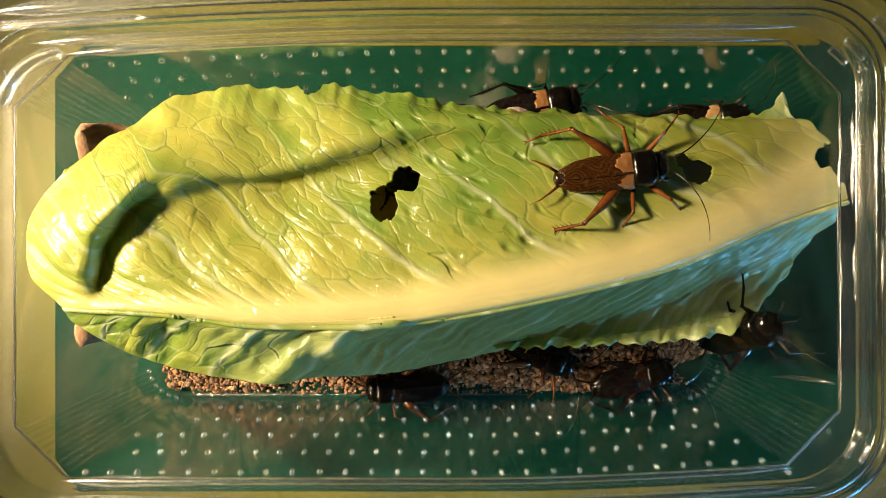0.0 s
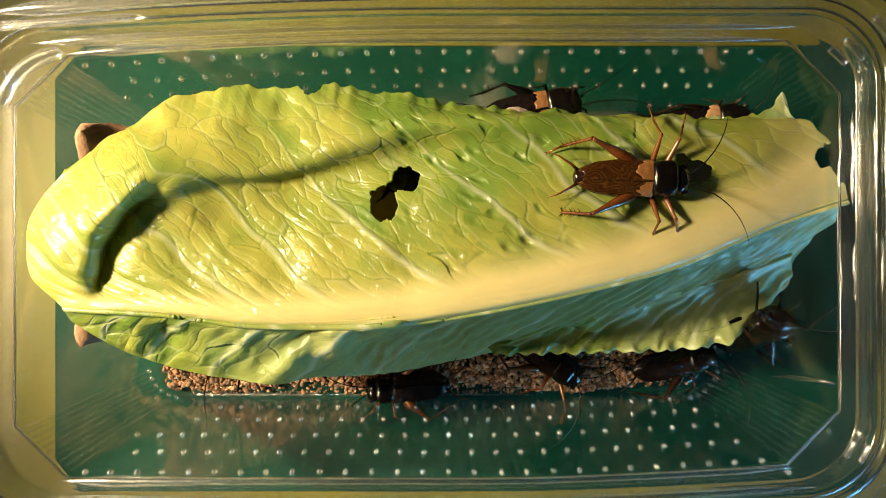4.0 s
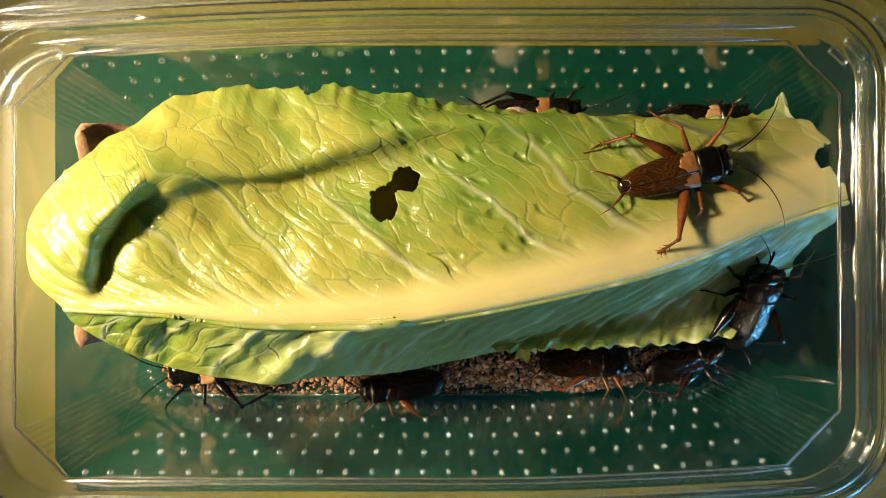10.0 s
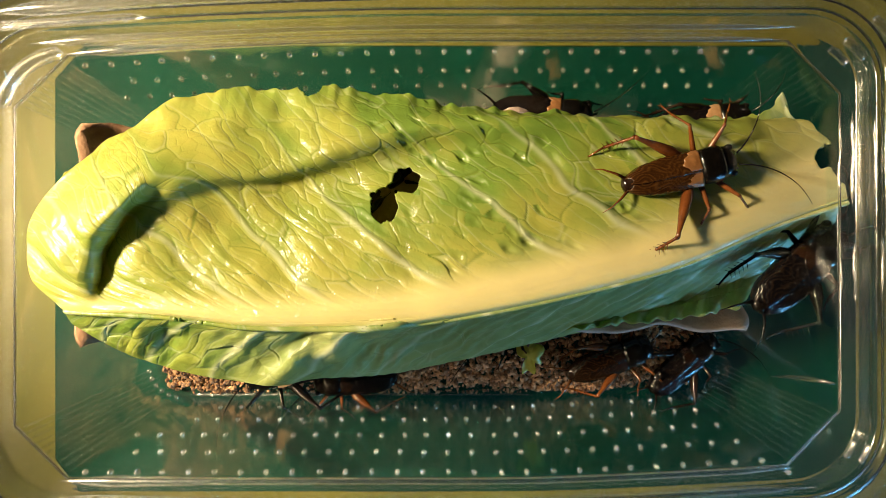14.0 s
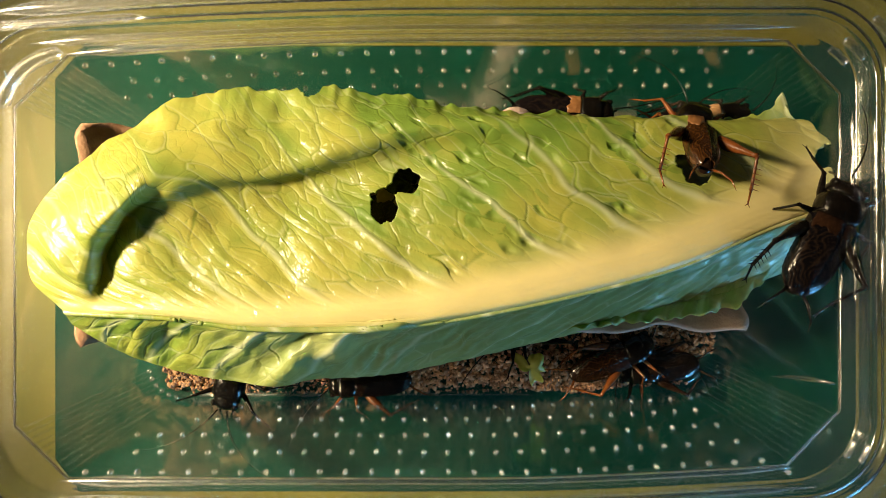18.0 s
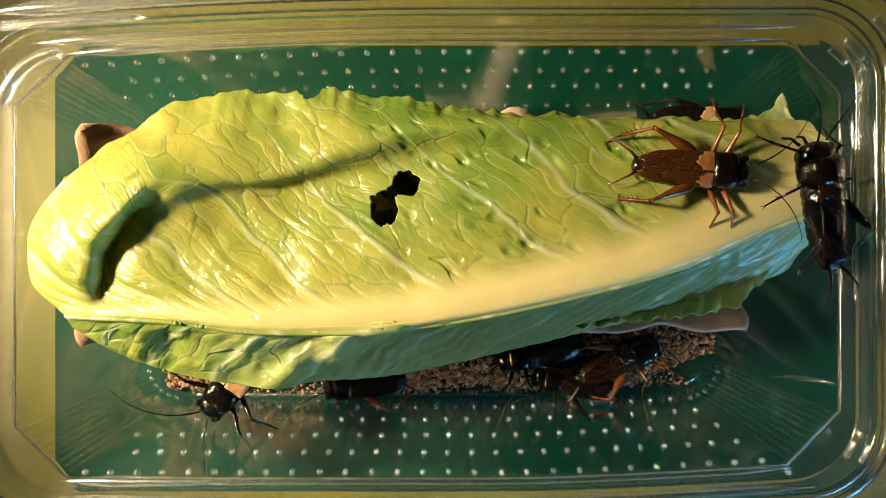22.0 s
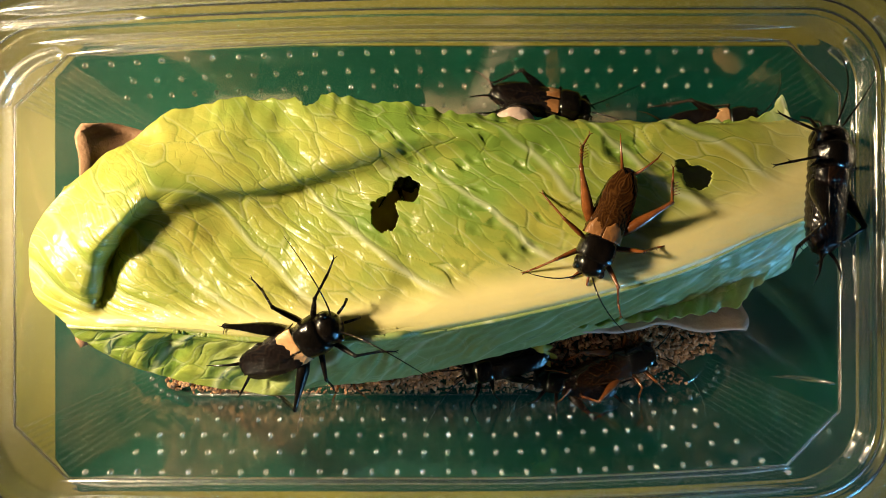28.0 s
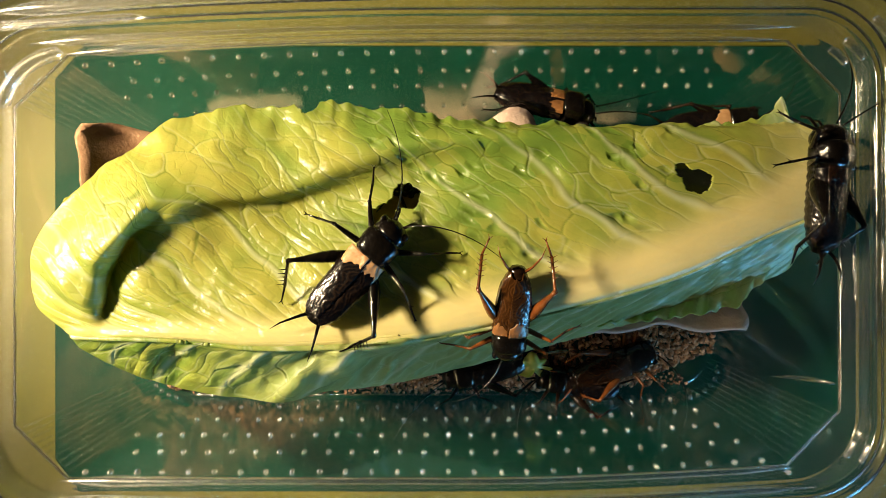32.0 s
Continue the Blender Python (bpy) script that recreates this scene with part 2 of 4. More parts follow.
v, f = lofted([rounded_loop(420, 330, 30, -32), rounded_loop(420, 330, 30, -2.2)], True, True)
tagged(mesh_object("table", v, f, TABLE, smooth=False), "olive-yellow painted wooden table top in sunlight", "table", kind="structure")
def mat_loop(d, z):
    """The mat's outline, its corners cut off more at one end."""
    x0, x1, y0, y1 = -104.4 - d, 115 + d, -65.4 - d, 54.6 + d
    return [(x1, y1 - 2, z), (x1 - 2, y1, z), (x0 + 8, y1, z), (x0, y1 - 9, z), (x0, y0 + 9, z), (x0 + 7, y0, z), (x1 - 2, y0, z), (x1, y0 + 2, z)]


v, f = lofted([mat_loop(0, -2.1), mat_loop(0.4, -1.2), mat_loop(-0.2, -0.5)], True, True)
tagged(mesh_object("green_mat", v, f, MAT, smooth=False), "dark green mat under the clear plastic tub", "mat")

# ---- clear plastic tub ----
tub = tagged(new("plastic_tub"), "clear plastic food tub with rows of moulded dimples", "tub")
PROFILE = [(75.5, 35.3, 8.0, 0.2), (76.4, 36.0, 8.6, 1.2), (77.0, 37.2, 9.0, 14), (78.0, 38.9, 9.4, 30), (78.6, 40.3, 9.8, 44),
           (78.9, 40.6, 10.0, 46.4)]
# the rim: steps and rolled ridges, half width and height, from the wall outwards
STEPS = [(0, 46.4), (0.05, 46.9), (1.3, 47.0), (2.3, 47.25), (2.6, 48.4), (2.75, 50.2), (3.0, 51.4), (3.8, 51.9), (4.4, 51.4), (4.9, 51.9),
         (5.5, 52.2), (6.0, 51.7), (6.4, 52.3), (6.8, 53.8), (7.6, 54.8), (8.6, 54.6), (9.2, 54.9), (10.4, 54.8), (11.4, 53.6), (11.8, 50.5)]
BODY = spline(PROFILE, 26)


def mid(z):
    """The tub stands a little askew: its middle across, by height."""
    return -3.6 + 1.6 * min(1, z / 46.4)


def cut_loop(hx, hy, r, z, cx, cy, cut, seg=10):
    """A rounded loop whose corners go over into straight cuts."""
    out = []
    for qx, qy, a0 in ((1, 1, 0), (-1, 1, 90), (-1, -1, 180), (1, -1, 270)):
        for k in range(seg + 1):
            out.append(corner_point(hx, hy, r, z, cx, cy, cut, qx, qy, a0, k / seg))
    return out


def corner_point(hx, hy, r, z, cx, cy, cut, qx, qy, a0, t):
    a, a1 = radians(a0 + 90 * t), radians(a0 + 90)
    s = 0.5 + (t - 0.5) * 0.97
    sx, sy = math.cos(radians(a0)) * (1 - s) + math.cos(a1) * s, math.sin(radians(a0)) * (1 - s) + math.sin(a1) * s
    ux, uy = math.cos(a) * (1 - cut) + sx * cut, math.sin(a) * (1 - cut) + sy * cut
    return cx + qx * (hx - r) + r * ux, cy + qy * (hy - r) + r * uy, z


def cut_at(z):
    """How straight the corners are cut at a height: round at the floor, straight along the wall, round again on the rim."""
    return min(1, max(0, (z - 3) / 12)) * min(1, max(0, (47.35 - z) / 0.4))


def tub_loop(a, b, r, z):
    return [(x, bow(x, y), h) for x, y, h in along(cut_loop(a - 2.3, b, r, z, -2.9, mid(z), cut_at(z)))]


def along(loop):
    """More points on the straight sides, so that they can bend."""
    out = []
    for p, q in zip(loop, loop[1:] + loop[:1]):
        n = 14 if abs(p[0] - q[0]) > 50 else 1
        out += [tuple(p[c] + (q[c] - p[c]) * i / n for c in range(3)) for i in range(n)]
    return out


v, f = lofted([tub_loop(a, b, r, z) for a, b, r, z in BODY], True)
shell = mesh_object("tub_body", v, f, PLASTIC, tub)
v, f = lofted([tub_loop(a, b, r, z) for a, b, r, z in spline([(78.9 + d, 40.6 + d, 10 + d * 0.8, z) for d, z in STEPS], 110)])
rim = mesh_object("tub_rim", v, f, RIM, tub, "stepped clear plastic rim")
for ob in (shell, rim):
    sol = ob.modifiers.new("thickness", "SOLIDIFY")
    sol.thickness, sol.offset = 0.35 * MM, 1
rim.visible_shadow = False


bm = bmesh.new()
ball(bm, (0, 0, 0), (0.66, 0.55, 0.66), 8, 6)
DIMPLE = part("dimple", bm, BEAD, tub)
DIMPLE.matrix_basis = pose(0.0652, -0.0422, 0.0445)
DIMPLE.visible_shadow = False


def dimple_row(side, z, first, count, pitch):
    """One row of small moulded dimples along a long side wall."""
    y = mid(z) + side * float(np.interp(z, BODY[:, 3], BODY[:, 1]))
    for k in range(count):
        ob = new("dimple", DIMPLE.data)
        ob.parent, ob.visible_shadow = tub, False
        x = first + k * pitch + random.uniform(-0.15, 0.15)
        ob.matrix_basis = pose(x * MM, bow(x, y - side * 0.2) * MM, (z + random.uniform(-0.2, 0.2)) * MM,
                               random.uniform(-25, 25), random.uniform(-25, 25), random.uniform(0, 180))


for side, z, start, count in ((-1, 44.5, -67.8, 27), (-1, 35.6, -63.0, 26), (-1, 26.7, -67.6, 27), (-1, 17.5, -58.4, 25), (-1, 9.0, -56.0, 24),
                              (1, 43.0, -68.8, 27), (1, 35.0, -63.8, 25), (1, 27.5, -69.4, 27), (1, 16.7, -63.9, 25)):
    dimple_row(side, z, start, count, 4.922)
for sx in (-1, 1):
    bm = bmesh.new()
    for k in range(6):
        a = radians(-90 + sx * (12 + 13 * k))
        ball(bm, (-2.6 + sx * 66.5 + 9.5 * math.cos(a) * 1.0, -30.5 + 9.3 * math.sin(a), 0.9), (0.75, 0.75, 0.5), 8, 6)
    part("floor_beads", bm, BEAD, tub, "moulded beads round the floor corner").visible_shadow = False

# rounded ribs along the end of the rim
for x, z, r, y0, y1 in ((73.2, 47.2, 0.2, 10, 24), (74.6, 48.6, 0.3, 8, 25), (76.4, 51.6, 0.22, 9, 23), (78.0, 52.2, 0.36, 11, 24), (79.6, 52.6, 0.22, 12, 20),
                        (73.4, 47.2, 0.18, -9, 2), (75.0, 48.6, 0.3, -10, 1.5), (77.4, 52.0, 0.24, -8, 2)):
    bm = bmesh.new()
    ys = np.linspace(y0, y1, 40)
    tube(bm, [(x + 0.12 * math.sin(y * 0.5 + x), y, z + 0.1 * math.sin(y * 0.8)) for y in ys],
         [max(0.03, r * min(1, 8 * min(y - y0, y1 - y) / (y1 - y0)) * (1 + 0.04 * math.sin(y * 3.1 + x) + 0.08 * math.sin(y * 1.3))) for y in ys], 12)
    part("rim_rib", bm, RIB_CLEAR, tub, "shiny rounded rib of the rim").visible_shadow = False

# rolled ribs along the long sides
for x0, x1, y, z, r in ((-70, 64, -42.2, 48.8, 0.75), (-73, 66, -44.8, 51.3, 0.8), (-69, 62, 38.4, 48.0, 0.7), (-74, 64, 39.8, 50.2, 0.7), (-60, 52, 38.95, 49.4, 0.3), (-80, 66, 44.6, 53.2, 0.95), (-84, -52, 42.4, 52.4, 1.0)):
    bm = bmesh.new()
    ts = np.linspace(0, 1, 60)
    tube(bm, [(x0 + (x1 - x0) * t, bow(x0 + (x1 - x0) * t, y), z) for t in ts], [r * min(1, 0.04 + 14 * min(t, 1 - t)) * (0.75 + 0.8 * math.exp(-(t / 0.16) ** 2)) for t in ts], 16)
    part("rim_rib", bm, RIB_CLEAR, tub, "shiny rounded rib of the rim").visible_shadow = False
for cx, cy, rad, z, r, a0, a1 in ((-67.5, 23.5, 11.6, 50.4, 1.25, 92, 172), (64, 27.5, 9.0, 51.5, 0.7, 35, 62), (64, 27.5, 11.2, 52.6, 0.8, 30, 56), (64, 27.5, 16.5, 53.5, 0.8, 32, 50), (64, -31.0, 9.2, 51.6, 0.5, -40, -18), (64, -31.0, 11.0, 52.6, 0.5, -36, -17)):
    bm = bmesh.new()
    angles = [radians(a0 + (a1 - a0) * k / 15) for k in range(16)]
    tube(bm, [(cx + rad * math.cos(a), cy + rad * math.sin(a), z) for a in angles], [0.05] + [r] * 14 + [0.05], 14)
    part("rim_rib", bm, RIB_CLEAR, tub, "shiny rounded rib of the rim").visible_shadow = False

# straight flutes fan out over the cut corners
for qx, qy, a0 in ((1, 1, 0), (-1, 1, 90), (-1, -1, 180), (1, -1, 270)):
    for k in range(10):
        pts = []
        for hx, hy, r, z in BODY[3:25:3]:
            x, y, z = corner_point(hx - 2.3, hy, r - 0.12, z, -2.9, mid(z), cut_at(z), qx, qy, a0, 0.06 + 0.88 * k / 9)
            pts.append((x, bow(x, y), z))
        bm = bmesh.new()
        tube(bm, pts, [0.08] + [0.2 + 0.05 * (k % 3)] * (len(pts) - 2) + [0.1], 8)
        part("flute", bm, FLUTE, tub).visible_shadow = False

# edges of the cut corners, and the rounded front edge of the floor
for qx, qy, a0 in ((1, 1, 0), (-1, 1, 90), (-1, -1, 180), (1, -1, 270)):
    for hx, hy, r, z in ((78.85, 40.55, 10.0, 46.3), (78.3, 39.6, 9.6, 37.0)):
        pts = []
        for t in np.linspace(0, 1, 12):
            x, y, z = corner_point(hx - 2.3, hy, r - 0.1, z, -2.9, mid(z), 1.0, qx, qy, a0, t)
            pts.append((x, bow(x, y), z))
        bm = bmesh.new()
        tube(bm, pts, [0.06] + [0.12 if z > 40 else 0.08] * 10 + [0.06], 8)
        part("corner_edge", bm, FLUTE, tub, "rounded edge of the cut tub corner").visible_shadow = False
for x0, x1, r in ((-67, -32, 0.7), (-30, 24, 0.3)):
    bm = bmesh.new()
    tube(bm, [(x0 + (x1 - x0) * t, -38.8 + 0.1 * math.sin(t * 30), 0.9) for t in np.linspace(0, 1, 20)], [0.05] + [r * (0.8 + 0.3 * math.sin(t * 1.7)) for t in range(18)] + [0.05], 10)
    part("floor_edge", bm, RIB_CLEAR, tub, "rounded front edge of the tub floor").visible_shadow = False

bm = bmesh.new()
tube(bm, [(70.8, -27.4, 30), (71.6, -26.2, 36), (72.4, -25.5, 41), (73.3, -25.2, 45.5)], [0.08, 0.42, 0.5, 0.2], 10)
part("wall_crease", bm, BEAD, tub, "shiny crease in the plastic").visible_shadow = False

# ---- feed and droppings on the tub floor ----
GRAIN = plain("feed_grain", 420, [(0.25, (0.20, 0.09, 0.045)), (0.5, (0.42, 0.235, 0.13)), (0.8, (0.66, 0.44, 0.28))], 0.85, (1500, 0.5, 0.0004), 0.25)


_t = GRAIN.node_tree
_isle = _t.nodes.new("ShaderNodeNewGeometry")
_pick = _t.nodes.new("ShaderNodeMapRange")
_pick.inputs["To Min"].default_value, _pick.inputs["To Max"].default_value = 0.35, 1.5
_t.links.new(_isle.outputs["Random Per Island"], _pick.inputs["Value"])
_shade = _t.nodes.new("ShaderNodeMixRGB")
_shade.blend_type = "MULTIPLY"
_shade.inputs[0].default_value = 1.0
_base = _t.nodes["Principled BSDF"].inputs["Base Color"]
_t.links.new(_base.links[0].from_socket, _shade.inputs[1])
_t.links.new(_pick.outputs[0], _shade.inputs[2])
_t.links.new(_shade.outputs[0], _base)


def heap(name, label, count, place, size):
    ico = bmesh.new()
    bmesh.ops.create_icosphere(ico, subdivisions=1, radius=1)
    base = np.array([v.co[:] for v in ico.verts])
    tris = np.array([[v.index for v in f.verts] for f in ico.faces])
    ico.free()
    rng = np.random.RandomState(5)
    verts, faces = [], []
    for k in range(count):
        x, y, z = place(rng)
        r = size * rng.uniform(0.55, 1.35)
        e = base * rng.uniform(0.7, 1.3, (len(base), 1)) * r * np.array([rng.uniform(0.8, 1.6), 1, 0.8])
        q = np.array(Euler(rng.uniform(-3, 3, 3).tolist()).to_matrix())
        verts.append(e @ q.T + (x, y, z))
        faces.append(tris + k * len(base))
    ob = mesh_object(name, np.vstack(verts).tolist(), np.vstack(faces).tolist(), GRAIN, smooth=False)
    return tagged(ob, label, "feed", kind="stuff")


def feed_place(rng):
    x = rng.uniform(-73, 71)
    edge = -37.3 + 1.2 * math.sin(x * 0.13) + (3 if x < 6 else 0) * rng.uniform(0, 1) + max(0, x - 53) * 0.4
    d = rng.uniform(0, 1) ** 1.3 * 26
    y = bow(x, edge) + d
    top = min(9.0, 1.0 + d * 0.55) * (0.75 if x < 3 else 1.0)
    return x, y, 0.9 + rng.uniform(0, 1) ** 0.6 * top


def crumb_place(rng):
    x = rng.uniform(-62, 66)
    return x, bow(x, -38.4) + abs(rng.normal(0, 1.5)), 0.75 + rng.uniform(0, 0.25)


heap("feed_crumbs", "pale feed crumbs scattered along the tub's edge", 420, crumb_place, 0.36)
heap("feed_grains", "crumbly brown feed grains and droppings on the tub floor", 9000, feed_place, 0.56)


# ---- cardboard piece under the lettuce ----
def cardboard():
    thing = tagged(new("cardboard_tray"), "torn brown egg-tray cardboard lying under the lettuce", "cardboard")
    for name, mat, u0, u1 in (("sheet", CARD, 0.0, 0.52), ("torn_sheet", CARD_PALE, 0.5, 1.0)):
        nu, nv = 50, 34
        verts = []
        for i in range(nu):
            for j in range(nv):
                u, w = u0 + (u1 - u0) * i / (nu - 1), j / (nv - 1)
                corner = max(0, abs(w - 0.5) * 2 - 0.82) / 0.18
                x = -74 + u * 147 + 1.0 * math.sin(w * 9) + 2.4 * corner ** 2 * math.exp(-u * 40) + 0.3 * math.sin(w * 23)
                y = -19.5 + w * (44.3 - 7 * u) * (0.55 if u0 else 1) + 0.8 * math.sin(u * 31) + 0.4 * math.sin(u * 53)
                curl = math.exp(-u * 22)
                z = 31 - 10 * u - 9 * min(1, max(0, (u - 0.4) / 0.25)) + 2.0 * math.cos(w * 6.3) + 1.5 * curl * math.cos(w * 6.3) + 5.5 * curl - 2 * math.sin(u * 9) * math.sin(w * 3)
                z += 0.25 * math.sin(u * 70 + w * 11) * math.sin(w * 19)
                verts.append((x, y, z - (0.4 if u0 else 0)))
        sheet = mesh_object(name, verts, grid_faces(nu, nv), mat, thing)
        so = sheet.modifiers.new("thickness", "SOLIDIFY")
        so.thickness = 1.8 * MM
    # cup legs of the egg tray carry the sheet
    for x, y in ((-54, -8), (-54, 14), (-16, 8), (24, 6), (60, -2)):
        bm = bmesh.new()
        top = 31 - 10 * (x + 72) / 146 - (9 if x > 0 else 0)
        tube(bm, [(x, y, 0.7), (x, y, 4), (x, y, top - 9), (x, y, top - 5)], [5, 6, 9, 11], 20)
        part("cup", bm, CARD, thing)
    bm = bmesh.new()
    tube(bm, [(15, 25.0, 0.7), (15, 25.3, 12), (15.2, 25.6, 26), (15.4, 25.8, 32), (15.4, 25.8, 33.2)], [9, 7.5, 5.5, 4.4, 2.5], 14)
    part("peak", bm, CARD_PALE, thing, "pale point of the egg tray")
    return thing


cardboard()


def cardboard_scrap(x, y, rx, ry, seed):
    """A flat torn piece of pale cardboard on the tub floor."""
    rng = np.random.RandomState(seed)
    ph = rng.uniform(0, 6, 4)
    ring = []
    for k in range(60):
        a = 2 * math.pi * k / 60
        box = 1 / max(abs(math.cos(a)), abs(math.sin(a))) ** 0.85
        q = box * (1 + 0.06 * math.sin(3 * a + ph[0]) + 0.03 * math.sin(7 * a + ph[1]) + 0.015 * math.sin(17 * a + ph[2]))
        ring.append((x + rx * q * math.cos(a), y + ry * min(q, 1.25) * math.sin(a)))
    loops = [[(a, b, 1.0) for a, b in ring], [(a, b, 2.0 + 0.15 * math.sin(a * 0.7)) for a, b in ring],
             [(x + (a - x) * 0.6, y + (b - y) * 0.6, 2.1 + 0.15 * math.sin(a * 0.6)) for a, b in ring]]
    v, f = lofted(loops, True, True)
    tagged(mesh_object("cardboard_scrap", v, f, SCRAP, smooth=False), "pale torn cardboard scrap on the tub floor", "cardboard", "cardboard scraps")


cardboard_scrap(-50, 26.5, 12, 6.5, 1)
cardboard_scrap(7.6, 25, 12.5, 7.5, 2)
cardboard_scrap(44, 27, 8, 4.5, 3)


# ---- lettuce ----
EDGE_UP = [(-71.9, 15.7, 44.0), (-65.6, 22.0, 42.0), (-60.1, 24.6, 41.0), (-55.6, 28.0, 40.0), (-46.8, 32.3, 38.5), (-34.7, 33.2, 37.5), (-21.1, 33.0, 37.0), (-5.0, 30.5, 38.0), (10.7, 27.7, 40.0), (30.5, 26.7, 41.0), (52.6, 25.7, 41.0), (72.0, 26.0, 40.0)]
RIDGE = [(-77.6, 7.6, 44.0), (-59.5, 9.9, 49.8), (-53.5, 13.0, 48.8), (-48.8, 15.0, 47.2), (-42.8, 16.1, 45.2), (-31.9, 16.6, 43.0), (-17.8, 21.3, 42.9), (-4.8, 23.9, 43.2), (12.5, 24.4, 43.5), (31.0, 24.5, 43.0), (53.0, 24.1, 42.5), (73.0, 24.2, 41.0)]
HOLLOW = [(-78.8, 1.2, 44.5), (-63.8, 2.0, 49.3), (-63.0, 4.1, 42.0), (-55.0, 6.6, 45.6), (-42.9, 10.8, 43.0), (-30.0, 12.6, 39.8), (-17.2, 15.5, 39.8), (-4.3, 18.3, 40.3), (12.7, 19.6, 42.2), (31.9, 19.5, 43.6), (53.6, 20.0, 43.5), (73.8, 22.2, 41.0)]
MIDDLE = [(-77.5, -5.5, 44.5), (-66.4, -6.2, 46.6), (-65.0, -5.0, 43.8), (-57.5, -3.1, 45.8), (-41.6, -0.1, 43.2), (-27.7, 1.7, 42.5), (-13.5, 5.0, 43.0), (-0.4, 7.6, 44.0), (17.7, 9.7, 45.0), (35.8, 12.9, 45.0), (56.5, 15.2, 44.0), (75.7, 16.5, 42.0)]
RIB = [(-71.9, -11.1, 44.5), (-67.2, -11.1, 45.5), (-60.0, -11.2, 46.0), (-50.0, -11.8, 46.0), (-37.3, -13.2, 46.0), (-23.7, -13.5, 45.5), (-8.9, -12.9, 45.0), (4.9, -11.1, 45.0), (24.1, -7.3, 45.0), (44.3, -2.0, 45.0), (63.0, 5.5, 44.0), (77.3, 10.0, 42.0)]
SIDE = [(-72.3, -12.5, 43.0), (-68.9, -13.8, 42.5), (-62.3, -15.4, 42.0), (-53.2, -16.9, 41.5), (-41.0, -18.7, 42.0), (-26.3, -19.3, 41.3), (-10.9, -19.1, 35.5), (5.4, -16.8, 35.0), (25.7, -12.7, 35.0), (47.9, -6.9, 35.0), (68.3, 1.3, 35.0), (80.4, 6.5, 36.0)]
EDGE_LOW = [(-72.1, -13.9, 42.0), (-69.6, -16.6, 40.0), (-63.4, -20.5, 38.0), (-54.5, -24.3, 36.5), (-42.0, -26.6, 36.0), (-28.1, -27.5, 34.0), (-12.3, -29.0, 21.0), (6.1, -25.9, 18.0), (28.8, -20.6, 18.0), (53.1, -14.4, 19.0), (76.5, -6.4, 21.0), (81.7, -1.1, 24.0)]


# the rib keeps its height up to a crisp lip, where the flank falls away
LIP = [(r[0] + 0.2 * (s[0] - r[0]), r[1] + 0.2 * (s[1] - r[1]), r[2] - 0.2) for r, s in zip(RIB, SIDE)]


